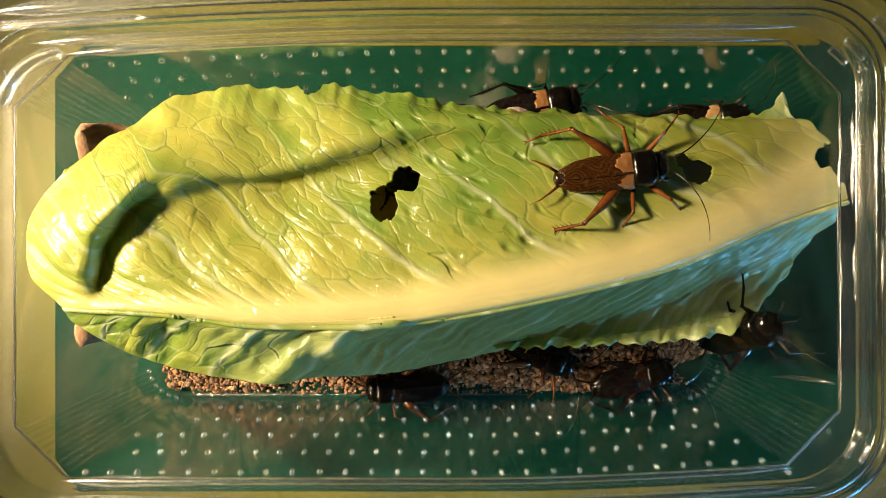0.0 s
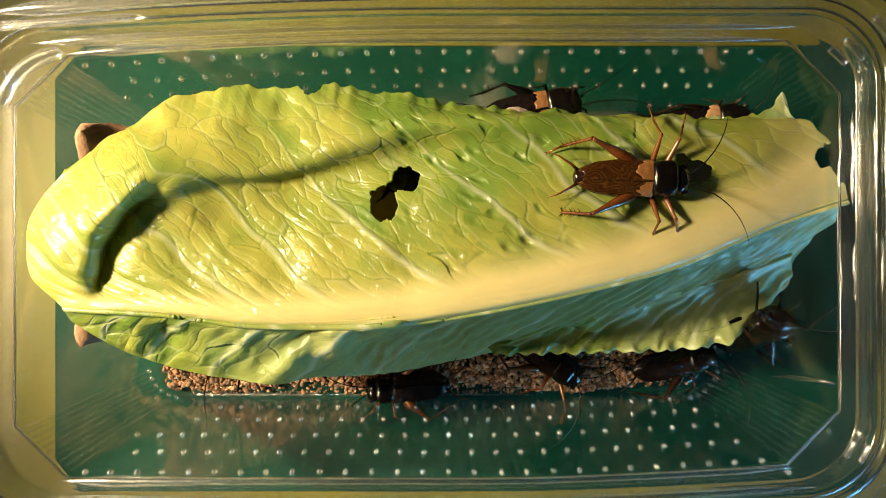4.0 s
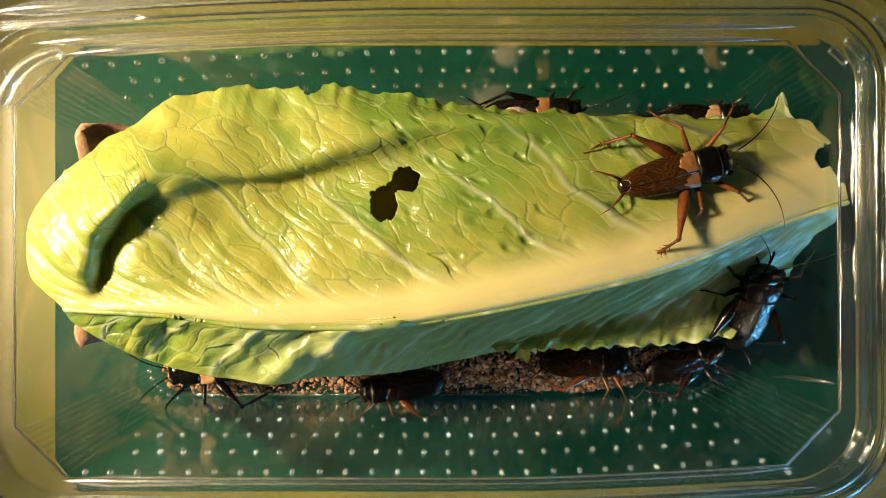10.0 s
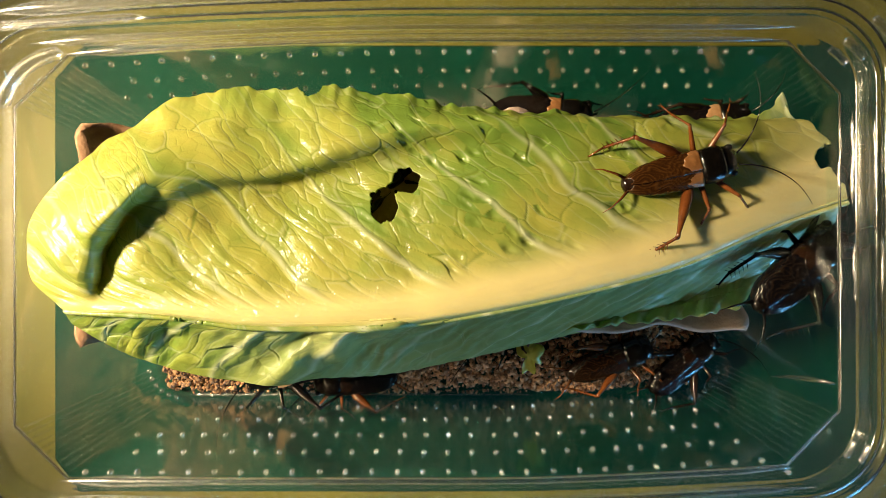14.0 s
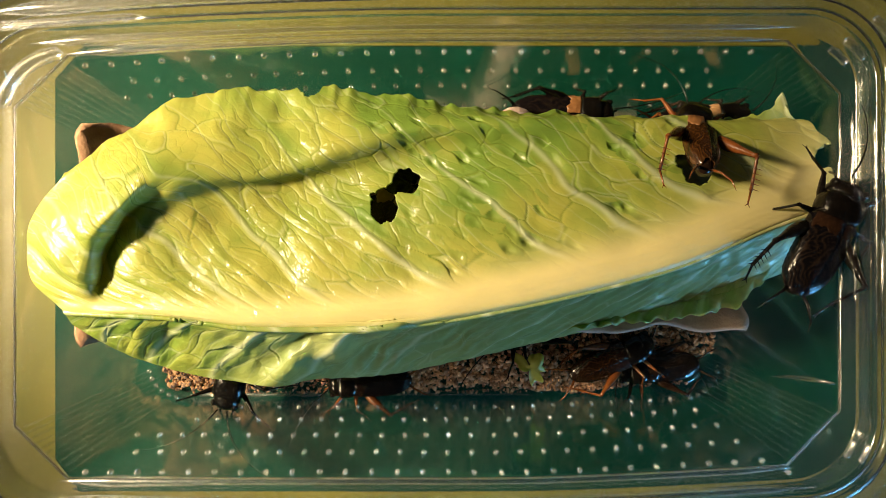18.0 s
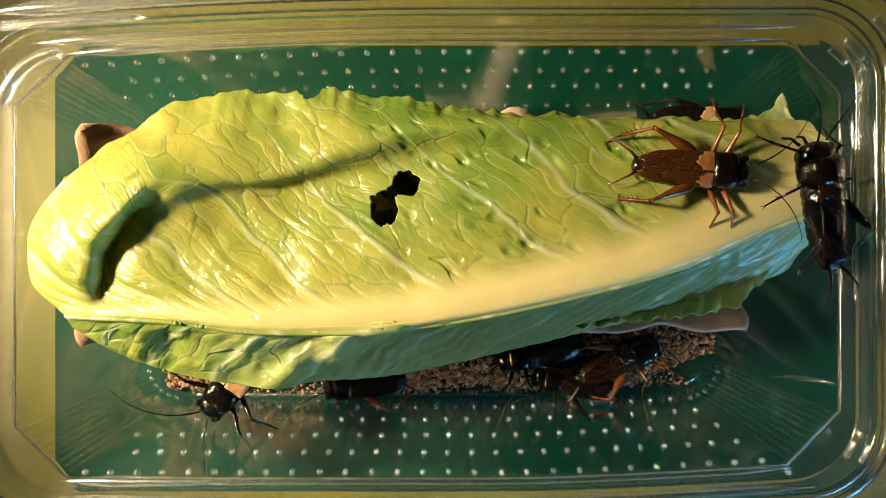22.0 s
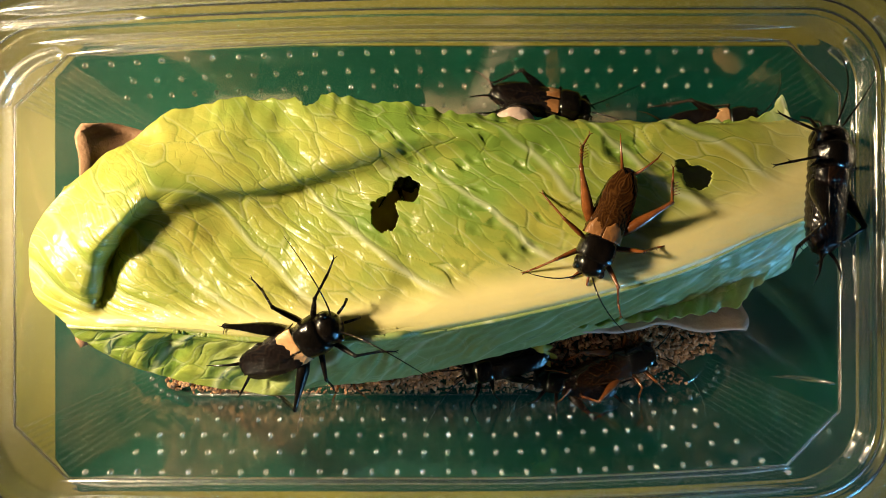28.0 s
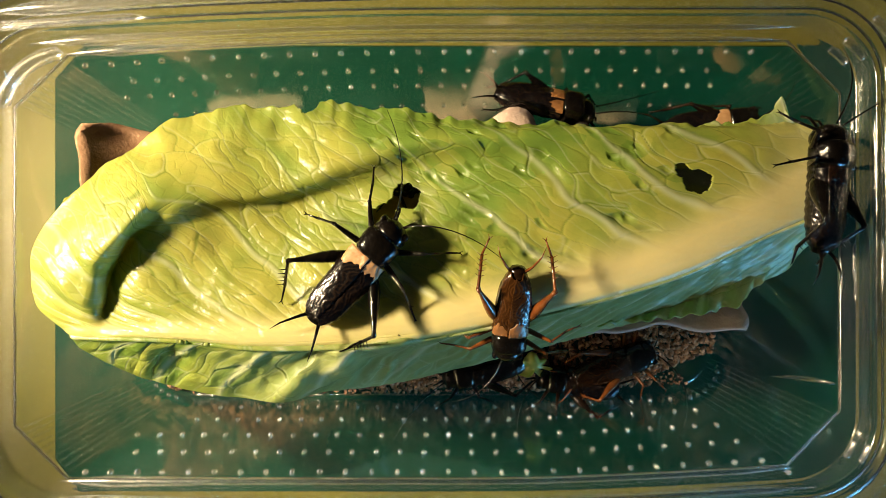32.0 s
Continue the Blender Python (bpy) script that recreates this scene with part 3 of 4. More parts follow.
def leaf_surface(curves, nu, nv, rib_at, seed, puff, low_puff, veins=None, fold=None):
    """A leaf lofted through curves from its upper to its lower edge, with veins, blisters and a rib.
    Gives the points, the weights of veins, net and deep green, the rib's weight, and the place along and across the leaf."""
    lines = np.array([spline(c, nu) for c in curves])
    k = len(curves)
    s = np.linspace(0, k - 1, nv)
    i = np.clip(s.astype(int), 0, k - 2)
    fr = (s - i)[:, None, None]
    ext = np.concatenate([2 * lines[:1] - lines[1:2], lines, 2 * lines[-1:] - lines[-2:-1]])
    a, b, c, d = ext[i], ext[i + 1], ext[i + 2], ext[i + 3]
    p = 0.5 * (2 * b + (c - a) * fr + (2 * a - 5 * b + 4 * c - d) * fr ** 2 + (3 * b - a - 3 * c + d) * fr ** 3)
    p = np.transpose(p, (1, 0, 2)).copy()
    x, y = p[..., 0].copy(), p[..., 1].copy()
    u = np.linspace(0, 1, nu)[:, None] + 0 * x
    # signed distance from the rib across the leaf, in mm
    arc = np.concatenate([np.zeros((nu, 1)), np.cumsum(np.linalg.norm(np.diff(p, axis=1), axis=2), axis=1)], axis=1)
    j = int(round((nv - 1) * rib_at / (k - 1)))
    w = arc[:, j:j + 1] - arc
    reach = np.abs(w)
    turned = np.zeros(x.shape)
    if fold:
        # the flank turns over along a slanting crest
        (fx, fy), (dx, dy) = fold
        q = math.hypot(dx, dy)
        side = ((x - fx) * -dy + (y - fy) * dx) / q + 0.9 * noise2(x, y, 7, seed + 41)
        low = np.clip(-w / 4, 0, 1)
        turned = np.clip(side / 2.6, 0, 1)
        turned = turned * turned * (3 - 2 * turned)
        p[..., 2] += low * (2.2 * np.exp(-((side + 1.8) / 2.4) ** 2) - 4.5 * turned * np.exp(-np.clip(side, 0, 99) / 14))
    warp = noise2(x, y, 11, seed) * 1.5 + noise2(x, y, 4, seed + 1) * 0.55
    flow = x + 80 + np.where(w > 0, 0.80 * reach + 13 * (1 - np.exp(-reach / 6)), 0.75 * reach + 5 * (1 - np.exp(-reach / 4))) + warp
    # main veins leave the rib towards the tip: a pale flat band with a crease on one side
    gaps = np.random.RandomState(seed + 2)
    at = np.array(veins) if veins else np.cumsum(gaps.uniform(10.5, 18.0, 20)) - 4
    near_vein = np.argmin(np.abs(flow[..., None] - at), axis=2)
    off = flow - at[near_vein]
    size = np.clip(1.15 - reach / 46, 0.25, 1)
    main = np.exp(-(off / (0.95 * size)) ** 2)
    crease = np.exp(-((off - 1.4 * size) / 0.32) ** 2)
    # thin side veins between them
    span = at[1:] - at[:-1]
    half = np.sort(np.concatenate([at[:-1] + span * (0.34 + gaps.uniform(-0.06, 0.06, len(span))), at[:-1] + span * (0.68 + gaps.uniform(-0.06, 0.06, len(span)))]))
    off2 = flow + 0.8 * noise2(x, y, 5, seed + 9) - half[np.argmin(np.abs(flow[..., None] - half), axis=2)]
    second = np.exp(-(off2 / 0.16) ** 2) * np.clip(0.75 + 0.6 * noise2(x, y, 8, seed + 10), 0, 1)

    def cells(su, sv, salt, wob):
        """Distance between the nearest two of scattered points, the nearest one's own number, its distance and its own slope."""
        gx = (flow + wob * noise2(x, y, 3.0, seed + salt)) / su
        gy = (reach + wob * noise2(x, y, 3.5, seed + salt + 1)) / sv + (w < 0) * 40
        ix, iy = np.floor(gx).astype(int), np.floor(gy).astype(int)
        rng = np.random.RandomState(seed + salt)
        jit = rng.uniform(0.06, 0.94, (64, 64, 2))
        lift = rng.uniform(-1, 1, (64, 64))
        lean = rng.uniform(-1, 1, (64, 64, 2))
        f1, f2, up, tilt = np.full(x.shape, 9.0), np.full(x.shape, 9.0), np.zeros(x.shape), np.zeros(x.shape)
        for dx in (-1, 0, 1):
            for dy in (-1, 0, 1):
                cx, cy = ix + dx, iy + dy
                q, l = jit[cx % 64, cy % 64], lean[cx % 64, cy % 64]
                ex, ey = gx - cx - q[..., 0], gy - cy - q[..., 1]
                e = np.hypot(ex, ey)
                near = e < f1
                f2 = np.where(near, f1, np.minimum(f2, e))
                up = np.where(near, lift[cx % 64, cy % 64], up)
                tilt = np.where(near, ex * l[..., 0] + ey * l[..., 1], tilt)
                f1 = np.where(near, e, f1)
        return f2 - f1, up, f1, tilt

    edge, up, f1, tilt = cells(4.8, 8.6, 3, 0.9)
    small, up2, g1, tilt2 = cells(2.3, 2.9, 13, 0.5)
    fine = np.exp(-(small / 0.075) ** 2)
    net = np.exp(-(edge / 0.032) ** 2) * np.clip(0.75 + 0.6 * noise2(x, y, 6, seed + 12), 0.15, 1)
    raised = np.exp(-((edge - 0.10) / 0.05) ** 2)
    dome = 1 - np.exp(-(edge / 0.28) ** 1.5)
    rib_w = 1.0 + 5.2 * u ** 0.95
    rib = np.exp(-((w - rib_w * 0.55) / rib_w) ** 2)
    rib = np.where(w < 0, 0.739 * np.exp(-(w / (0.4 + 1.2 * u)) ** 2), rib)
    fade = np.clip(1.15 - rib, 0, 1) * np.clip(1.3 - u * 0.55, 0.5, 1)
    fade = fade * np.where(w < 0, np.clip((reach - 1.0) / 2.5, 0, 1), 1)
    tip = np.clip(1.5 - 2.6 * u, 0, 1)
    amp = np.where(w > 0, puff, low_puff * np.clip(2.6 - u * 5, 0.35, 2.2) * np.clip((reach - 1.5) / 3, 0, 1)) * np.clip(0.6 + u * 4, 0, 1)
    dents = np.clip((u - 0.50) * 6, 0, 1) * np.clip((w - 4) / 6, 0, 1) * np.clip((0.95 - u) * 9, 0, 1)
    # soft pillows with a slope of their own, a few of them sunk deep towards the base
    pillow = dome * (0.45 + 0.35 * up + 0.35 * tilt) - 5.5 * dents * np.clip(up - 0.35, 0, 1) * np.exp(-(f1 / 0.40) ** 2) - 5.5 * dents * np.clip(up2 - 0.40, 0, 1) * np.exp(-(g1 / 0.36) ** 2)
    # the blade arches between the main veins, most towards the tip
    width = np.where(near_vein < len(at) - 1, at[np.minimum(near_vein + 1, len(at) - 1)] - at[near_vein], 14.0)
    arch = np.clip(np.abs(off) / (0.5 * np.maximum(width, 8.0)), 0, 1)
    arch = np.sin(arch * math.pi / 2) * np.where(w > 0, np.clip((reach - 2) / 6, 0, 1) * np.clip((24 - reach) / 8, 0, 1), 0)
    z = amp * fade * pillow + fade * (0.15 * main * size - 0.06 * crease * size - (0.03 + 0.02 * tip * np.clip((24 - reach) / 6, 0, 1)) * second - (0.03 + 0.08 * dents) * net + 0.015 * raised + np.clip(3.6 - 4 * u, 0.15, 1) * (0.06 * tilt2 * np.clip(small / 0.3, 0, 1) - 0.04 * fine)) + 0.9 * rib
    z += fade * (1.15 * arch + 0.26 * np.clip(np.abs(off2) / 2.2, 0, 1) * np.clip((26 - reach) / 8, 0, 1)) * tip * (w > 0)
    # fine long grooves in the rib
    z += 0.01 * np.cos(w * 5.5 + 2 * noise2(x, y, 8, seed + 17)) * np.clip(rib * 1.3 - 0.2, 0, 1)
    # the flank: blistered towards the tip, slanting pleats further on
    blister = np.clip(1.25 - turned * 2 - 0.4 * np.clip(u - 0.3, 0, 1), 0, 1) if fold else 0.3
    z += np.where(w < 0, 0.75 * blister * (1.1 * noise2(x, y, 4.2, seed + 43) + 0.9 * np.abs(noise2(x, y, 6.5, seed + 44)) - 1.3 * np.clip(up - 0.2, 0, 1) * np.exp(-(f1 / 0.5) ** 2)), 0) * np.clip((reach - 1.6) / 3, 0, 1)
    pleat = np.cos(flow * 1.15 + 3.2 * noise2(x, y, 9, seed + 15) + 1.6 * noise2(x, y, 3, seed + 16))
    z += np.where(w < 0, 0.34 * pleat * np.clip((reach - 1.2) / 4, 0, 1) * (1 - 0.7 * blister), 0) * fade
    z += 0.30 * noise2(x, y, 6, seed + 5) * fade
    # calm towards the free edges and where the surface is gathered
    v = np.linspace(0, 1, nv)[None, :]
    z *= np.clip(0.25 + np.minimum(np.minimum(v, 1 - v) * 14, u * 14), 0, 1)
    gu, gv = np.gradient(p, axis=0), np.gradient(p, axis=1)
    step = np.linalg.norm(gu, axis=2)
    z *= np.clip(step / (0.62 * np.median(step)), 0.12, 1)
    # push along the surface normal
    n = np.cross(gv, gu)
    n /= np.linalg.norm(n, axis=2, keepdims=True) + 1e-9
    n *= np.sign(np.sum(n[..., 2])) if np.sum(n[..., 2]) else 1
    p = p + n * z[..., None]
    off_rib = np.clip(1.2 - rib, 0, 1)
    vein = np.clip(0.95 * main * size * (0.45 + 0.55 * np.clip(u * 1.5, 0, 1)) + 0.35 * second + 0.3 * raised * np.clip(up + 0.4, 0, 1), 0, 1) * off_rib
    cream = np.clip(rib * 1.1, 0, 1) * np.clip(0.35 + u * 0.9, 0, 1) + np.clip((u - 0.885 - 0.05 * np.clip(w / 15, 0, 1)) * 7.0, 0, 0.85)
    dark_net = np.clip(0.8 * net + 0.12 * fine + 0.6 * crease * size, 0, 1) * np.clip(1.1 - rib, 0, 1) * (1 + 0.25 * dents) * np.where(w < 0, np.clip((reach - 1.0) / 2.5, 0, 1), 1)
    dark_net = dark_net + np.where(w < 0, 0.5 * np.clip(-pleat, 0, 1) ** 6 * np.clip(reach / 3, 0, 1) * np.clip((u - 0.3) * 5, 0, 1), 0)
    # the outside of the leaf is paler
    vein = np.clip(vein + 0.36 * np.clip((u - 0.30) * 5, 0, 1) * np.clip(-w / 3, 0, 1), 0, 1)
    # greener towards the upper margin, beside the veins and in the blisters
    deep = np.clip((u - 0.38) * 5, 0, 1) * np.clip((w - 12) / 9, 0, 1) * np.clip((0.92 - u) * 7, 0, 1) * (0.6 + 0.4 * noise2(x, y, 7, seed + 21))
    # the dents too, their shade put into the colour
    deep = deep + 0.42 * np.exp(-((off - 2.8 * size) / 1.9) ** 2) * np.clip(1.2 - u, 0, 1) + 0.34 * np.clip(-up, 0, 1) * dome + 0.5 * dents * np.clip(up2 * 1.3, 0, 1)
    # flank greener; past its fold and in pits, shade is put into the colour
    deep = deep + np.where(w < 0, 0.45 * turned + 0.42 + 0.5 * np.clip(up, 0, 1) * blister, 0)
    return p, np.stack([vein, np.clip(dark_net, 0, 1), np.clip(deep, 0, 1) * off_rib]), np.clip(cream, 0, 1), u, w


def leaf_object(name, p, vein, cream, gone, mat, parent, label, thick=0.45):
    vein, net, deep = vein
    nu, nv = vein.shape
    faces = np.array(grid_faces(nu, nv))
    bad = gone.reshape(-1)
    faces = faces[~bad[faces].any(axis=1)]
    ob = mesh_object(name, p.reshape(-1, 3).tolist(), faces.tolist(), mat, parent, label)
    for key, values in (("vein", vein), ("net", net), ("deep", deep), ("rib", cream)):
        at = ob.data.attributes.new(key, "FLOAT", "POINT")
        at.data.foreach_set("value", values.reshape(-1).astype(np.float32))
    s = ob.modifiers.new("thickness", "SOLIDIFY")
    s.thickness, s.offset = thick * MM, -1
    return ob


def bitten(p, bites, seed):
    """True where ragged bites have been taken: each x, y, radius along x, along y, turn."""
    x, y = p[..., 0], p[..., 1]
    rag = 1 + 0.16 * noise2(x, y, 1.4, seed) + 0.10 * noise2(x, y, 0.6, seed + 1)
    out = np.zeros(x.shape, bool)
    for bx, by, rx, ry, turn in bites:
        c, s = math.cos(radians(turn)), math.sin(radians(turn))
        dx, dy = x - bx, y - by
        out |= np.hypot((dx * c + dy * s) / rx, (dy * c - dx * s) / ry) < rag
    return out


PIVOT = (90.0, 14.0, 30.0)
lettuce = tagged(new("lettuce"), "bitten pale green romaine lettuce with a cream rib", "lettuce")
p, vein, cream, u, w = leaf_surface([EDGE_UP, RIDGE, HOLLOW, MIDDLE, RIB, LIP, SIDE, EDGE_LOW], 1000, 520, 4, 11, 0.25, 0.42,
                                  (12, 24, 37, 52, 69, 91, 116, 133, 147, 160), ((-10.0, -14.5), (-20.0, -11.0)))
# ragged, wavy upper edge
edge = np.clip(1 - np.linspace(0, 1, 520) / 0.086, 0, 1)[None, :]
p[..., 1] += edge * (0.8 * noise2(p[..., 0], 0 * u, 4.5, 31) + (0.32 + 0.5 * np.clip((p[..., 0] + 30) / 20, 0, 1) * np.clip((26 - p[..., 0]) / 20, 0, 1)) * noise2(p[..., 0], 0 * u, 1.7, 32) + 0.08 * noise2(p[..., 0], 0 * u, 0.7, 34))
p[..., 2] += edge * 0.7 * noise2(p[..., 0], p[..., 1], 4.0, 33)
# torn stem end
end = np.clip((u - 0.93) / 0.07, 0, 1)
p[..., 0] += end * 1.6 * noise2(0 * u, p[..., 1], 3.0, 35)
BITES = [(-11.6, 8.7, 2.5, 3.6, 5), (-7.3, 13.7, 2.5, 2.3, -30), (-9.9, 12.1, 1.6, 1.1, 40),
         (48.2, 14.8, 2.6, 2.3, 0), (45.4, 16.8, 1.2, 1.3, 0), (74.9, 18.2, 3.4, 2.3, 20), (77.5, 17.1, 3.4, 2.2, 20), (-26.8, 33.5, 2.5, 2.2, 0),
         (0.1, 31.7, 3.2, 1.4, 0)]
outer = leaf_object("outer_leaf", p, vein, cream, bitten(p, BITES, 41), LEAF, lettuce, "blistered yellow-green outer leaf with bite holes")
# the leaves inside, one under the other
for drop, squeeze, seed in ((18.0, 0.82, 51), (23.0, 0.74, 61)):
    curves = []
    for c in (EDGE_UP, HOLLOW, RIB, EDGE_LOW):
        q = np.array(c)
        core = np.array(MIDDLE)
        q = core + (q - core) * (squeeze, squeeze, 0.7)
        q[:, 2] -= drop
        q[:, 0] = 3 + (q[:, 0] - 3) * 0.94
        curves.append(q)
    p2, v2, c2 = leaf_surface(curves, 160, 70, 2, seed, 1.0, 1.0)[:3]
    leaf_object("inner_leaf", p2, v2, c2, np.zeros(c2.shape, bool), LEAF_SHADE, lettuce, "folded inner leaf, coloured almost black for the shade inside")
# lower side leaf with a frilled edge
LOW_TOP = [(4.5, -14.8, 27.0), (20.7, -14.2, 27.0), (36.9, -11.1, 27.0), (51.8, -7.3, 27.0), (65.5, -3.0, 27.0), (76.1, 1.4, 28.0)]
LOW_MID = [(8.6, -20.0, 21.5), (25.5, -18.7, 21.5), (39.6, -17.0, 22.0), (55.0, -14.1, 22.5), (67.7, -10.1, 24.0), (77.9, -4.3, 25.0)]
LOW_EDGE = [(12.6, -23.4, 21.0), (28.4, -22.7, 22.0), (41.6, -21.8, 23.0), (54.5, -20.8, 24.0), (65.5, -18.3, 25.0), (75.6, -9.5, 23.0)]
p3, v3, c3 = leaf_surface([LOW_TOP, LOW_MID, LOW_EDGE], 220, 60, 0, 71, 0.8, 0.8)[:3]
frill = np.clip((np.linspace(0, 1, 60) - 0.72) / 0.28, 0, 1)[None, :]
p3[..., 2] += frill * (0.7 * np.sin(p3[..., 0] * 0.9) + 0.9 * noise2(p3[..., 0], p3[..., 1], 2.2, 75))
p3[..., 1] -= frill * 0.35 * np.sin(p3[..., 0] * 1.7)
loose = tagged(new("loose_lettuce_leaf"), "frilled pale green leaf under the lettuce", "lettuce leaf")
whole = np.zeros(c3.shape, bool)
leaf_object("blade", p3[:, :46], v3[:, :, :46], c3[:, :46] * 0.5, whole[:, :46], LEAF, loose, "")
leaf_object("frill", p3[:, 45:], v3[:, :, 45:], c3[:, 45:] * 0.5, whole[:, 45:], LEAF, loose, "frilled outer edge of the leaf")
# tip of the back leaf
B_LOW = [(50.9, 23.7, 36.0), (58.4, 24.0, 36.0), (64.2, 24.4, 36.0), (67.2, 24.6, 36.0), (69.5, 24.8, 36.0), (71.4, 24.9, 36.0), (73.5, 25.1, 36.0)]
B_TOP = [(53.1, 26.0, 35.0), (59.6, 26.7, 36.0), (64.2, 27.6, 37.0), (66.3, 28.3, 38.0), (67.1, 30.9, 40.0), (69.3, 27.6, 39.0), (71.6, 26.0, 38.0)]
p4, v4, c4, u4 = leaf_surface([B_LOW, B_TOP], 90, 40, 0, 81, 0.6, 0.6)[:4]
tip = np.linspace(0, 1, 40)[None, :]
p4[..., 1] += tip * (0.8 * noise2(p4[..., 0], 0 * u4, 2.2, 83) + 0.5 * noise2(p4[..., 0], 0 * u4, 1.1, 84))
leaf_object("back_leaf", p4, v4, c4 * 0.5, np.zeros(c4.shape, bool), LEAF, lettuce, "torn tip of the back leaf")
for ob in list(lettuce.children):
    ob.data.transform(Matrix.Translation([-c * MM for c in PIVOT]))


def scrap():
    bm = bmesh.new()
    bmesh.ops.create_grid(bm, x_segments=14, y_segments=14, size=1)
    for q in bm.verts:
        a, r = math.atan2(q.co.y, q.co.x), q.co.length
        k = 2.6 * (1 + 0.35 * math.sin(3 * a + 1) + 0.2 * math.sin(7 * a))
        q.co = Vector((q.co.x * k, q.co.y * k * 1.4, 0.8 * math.sin(q.co.x * 3) + 0.5 * math.cos(q.co.y * 4)))
    bmesh.ops.solidify(bm, geom=bm.faces[:], thickness=0.3)
    return tagged(part("lettuce_scrap", bm, LEAF, None), "small torn scrap of pale lettuce on the feed", "lettuce scrap")


scrap_ob = scrap()


# ---- crickets ----
LEGS = {  # hip, knee, ankle, toe of each leg on the left side
    "fore": ((6.0, 2.4, -1.6), (8.8, 6.6, 0.6), (11.0, 9.2, -2.6), (12.4, 11.2, -4.2)),
    "middle": ((3.4, 2.6, -1.8), (3.4, 7.6, 0.8), (2.2, 10.6, -2.6), (1.4, 12.8, -4.2)),
    "hind": ((1.0, 2.4, -1.0), (-6.6, 8.6, 2.4), (-11.0, 7.0, -2.8), (-13.6, 5.8, -4.2)),
}
LONG_HIND = ((1.0, 2.4, -1.0), (-8.8, 7.6, 2.4), (-13.6, 7.6, -2.8), (-16.6, 6.8, -4.2))


def cricket(label, shell_mat, wing_mat, leg_mat, length, antenna=(35, 24), band_mat=None, stance=1.0, girth=1.12, hind=None, taper=0.0):
    """A cricket, head towards +x, its body's middle at the origin. Returns the thing and its legs and feelers by name."""
    thing = tagged(new("cricket"), label, "cricket", "crickets in the tub")
    k = length / 25.0
    gy, gz = k * girth, k * (0.5 + 0.5 * girth)
    sc = Matrix.Diagonal((k, gy, gz, 1))
    moving = {}

    def add(name, bm, mat, parent=thing, text=""):
        bm.transform(sc)
        return part(name, bm, mat, parent, text)

    # abdomen: ringed and tapering
    bm = bmesh.new()
    xs = np.linspace(3.5, -12.3, 40)
    rs = [2.42 * (1 - max(0, (-x - 2) / 11.0) ** 3 * 0.68) * (1 + 0.035 * math.cos(x * 4.2)) for x in xs]
    rs[-1] = 0.25
    tube(bm, [(x, 0, -0.9 + 0.03 * (x + 3)) for x in xs], rs, 16, 1.06)
    add("abdomen", bm, DARK if leg_mat is RED else shell_mat)
    # chest shield
    bm = bmesh.new()
    ball(bm, (0, 0, 0), (1, 1, 1), 24, 16)
    for q in bm.verts:
        d = q.co
        d.x = math.copysign(abs(d.x) ** 0.5, d.x) * 2.85
        d.y = math.copysign(abs(d.y) ** 0.66, d.y) * 3.25
        d.z = math.copysign(abs(d.z) ** 0.8, d.z) * 2.75
        d.x += 5.0
        d.y *= 1 + 0.02 * (d.x - 5)
    add("pronotum", bm, shell_mat, text="glossy dark neck shield")
    # head
    bm = bmesh.new()
    ball(bm, (8.05, 0, -0.5), (2.5, 2.85, 2.6), 24, 16)
    head = add("head", bm, BLACK, text="round glossy black head")
    for s in (-1, 1):
        bm = bmesh.new()
        ball(bm, (9.2, s * 2.3, 0.2), (0.85, 0.6, 0.95), 12, 8)
        add("eye", bm, BLACK, head)
        bm = bmesh.new()
        tube(bm, [(10.2, s * 0.9, -1.8), (11.8, s * 1.5, -2.6), (12.2, s * 1.9, -3.7)], [0.28, 0.22, 0.26], 6)
        add("palp", bm, leg_mat, head)
    # folded wings: one over the other, bent down at the sides
    for s in (-1, 1):
        nu, nv = 56, 30
        ph = s * 0.7 + length

        def on_wing(a, b, lift=0.0):
            """A point of the folded wing, root to tip and middle to side, and how far it lies on a vein."""
            half = 3.3 + 0.2 * math.sin(math.pi * min(1, a * 1.15)) - 0.35 * max(a, 0)
            half *= 1 - taper * max(a, 0) ** 1.4
            if a > 0.72:
                half *= math.sqrt(1 - 0.78 * ((a - 0.72) / 0.28) ** 2)
            ang = radians(-15 + 113 * b) if s > 0 else radians(4 + 94 * b)
            n1 = b * 6 + 1.3 * math.sin(a * 5 + ph) * (1 - b) + 0.5 * math.sin(a * 13 + b * 4) + 0.4 * math.sin(a * 23 - b * 9)
            n2 = a * 17 + 2.6 * math.sin(b * 5 + a * 3 + ph) + 0.5 * math.sin(b * 17)
            v = max(math.exp(-((n1 % 1 - 0.5) / 0.15) ** 2), 0.75 * math.exp(-((n2 % 1 - 0.5) / 0.13) ** 2) * min(1, max(0, 1.5 - 1.8 * abs(a - 0.45) * 2)))
            out = lift + 0.11 * v - 0.04 + 0.12 * math.sin(a * 7 + b * 6 + ph) * math.sin(b * 3.1)
            z = (1.45 + out) * math.cos(ang) + 0.35 - 0.9 * a + (0.3 * (1 - b) if s > 0 else 0.0) + 0.25 * math.sin(a * math.pi)
            z -= (0.9 if b > 0.75 else 0) * (b - 0.75) * 4
            return ((2.6 - 13.7 * a + 0.5 * math.sin(b * 6) * a) * k, s * (half + out) * math.sin(ang) * gy, z * gz), v

        grid = [on_wing(i / (nu - 1), j / (nv - 1)) for i in range(nu) for j in range(nv)]
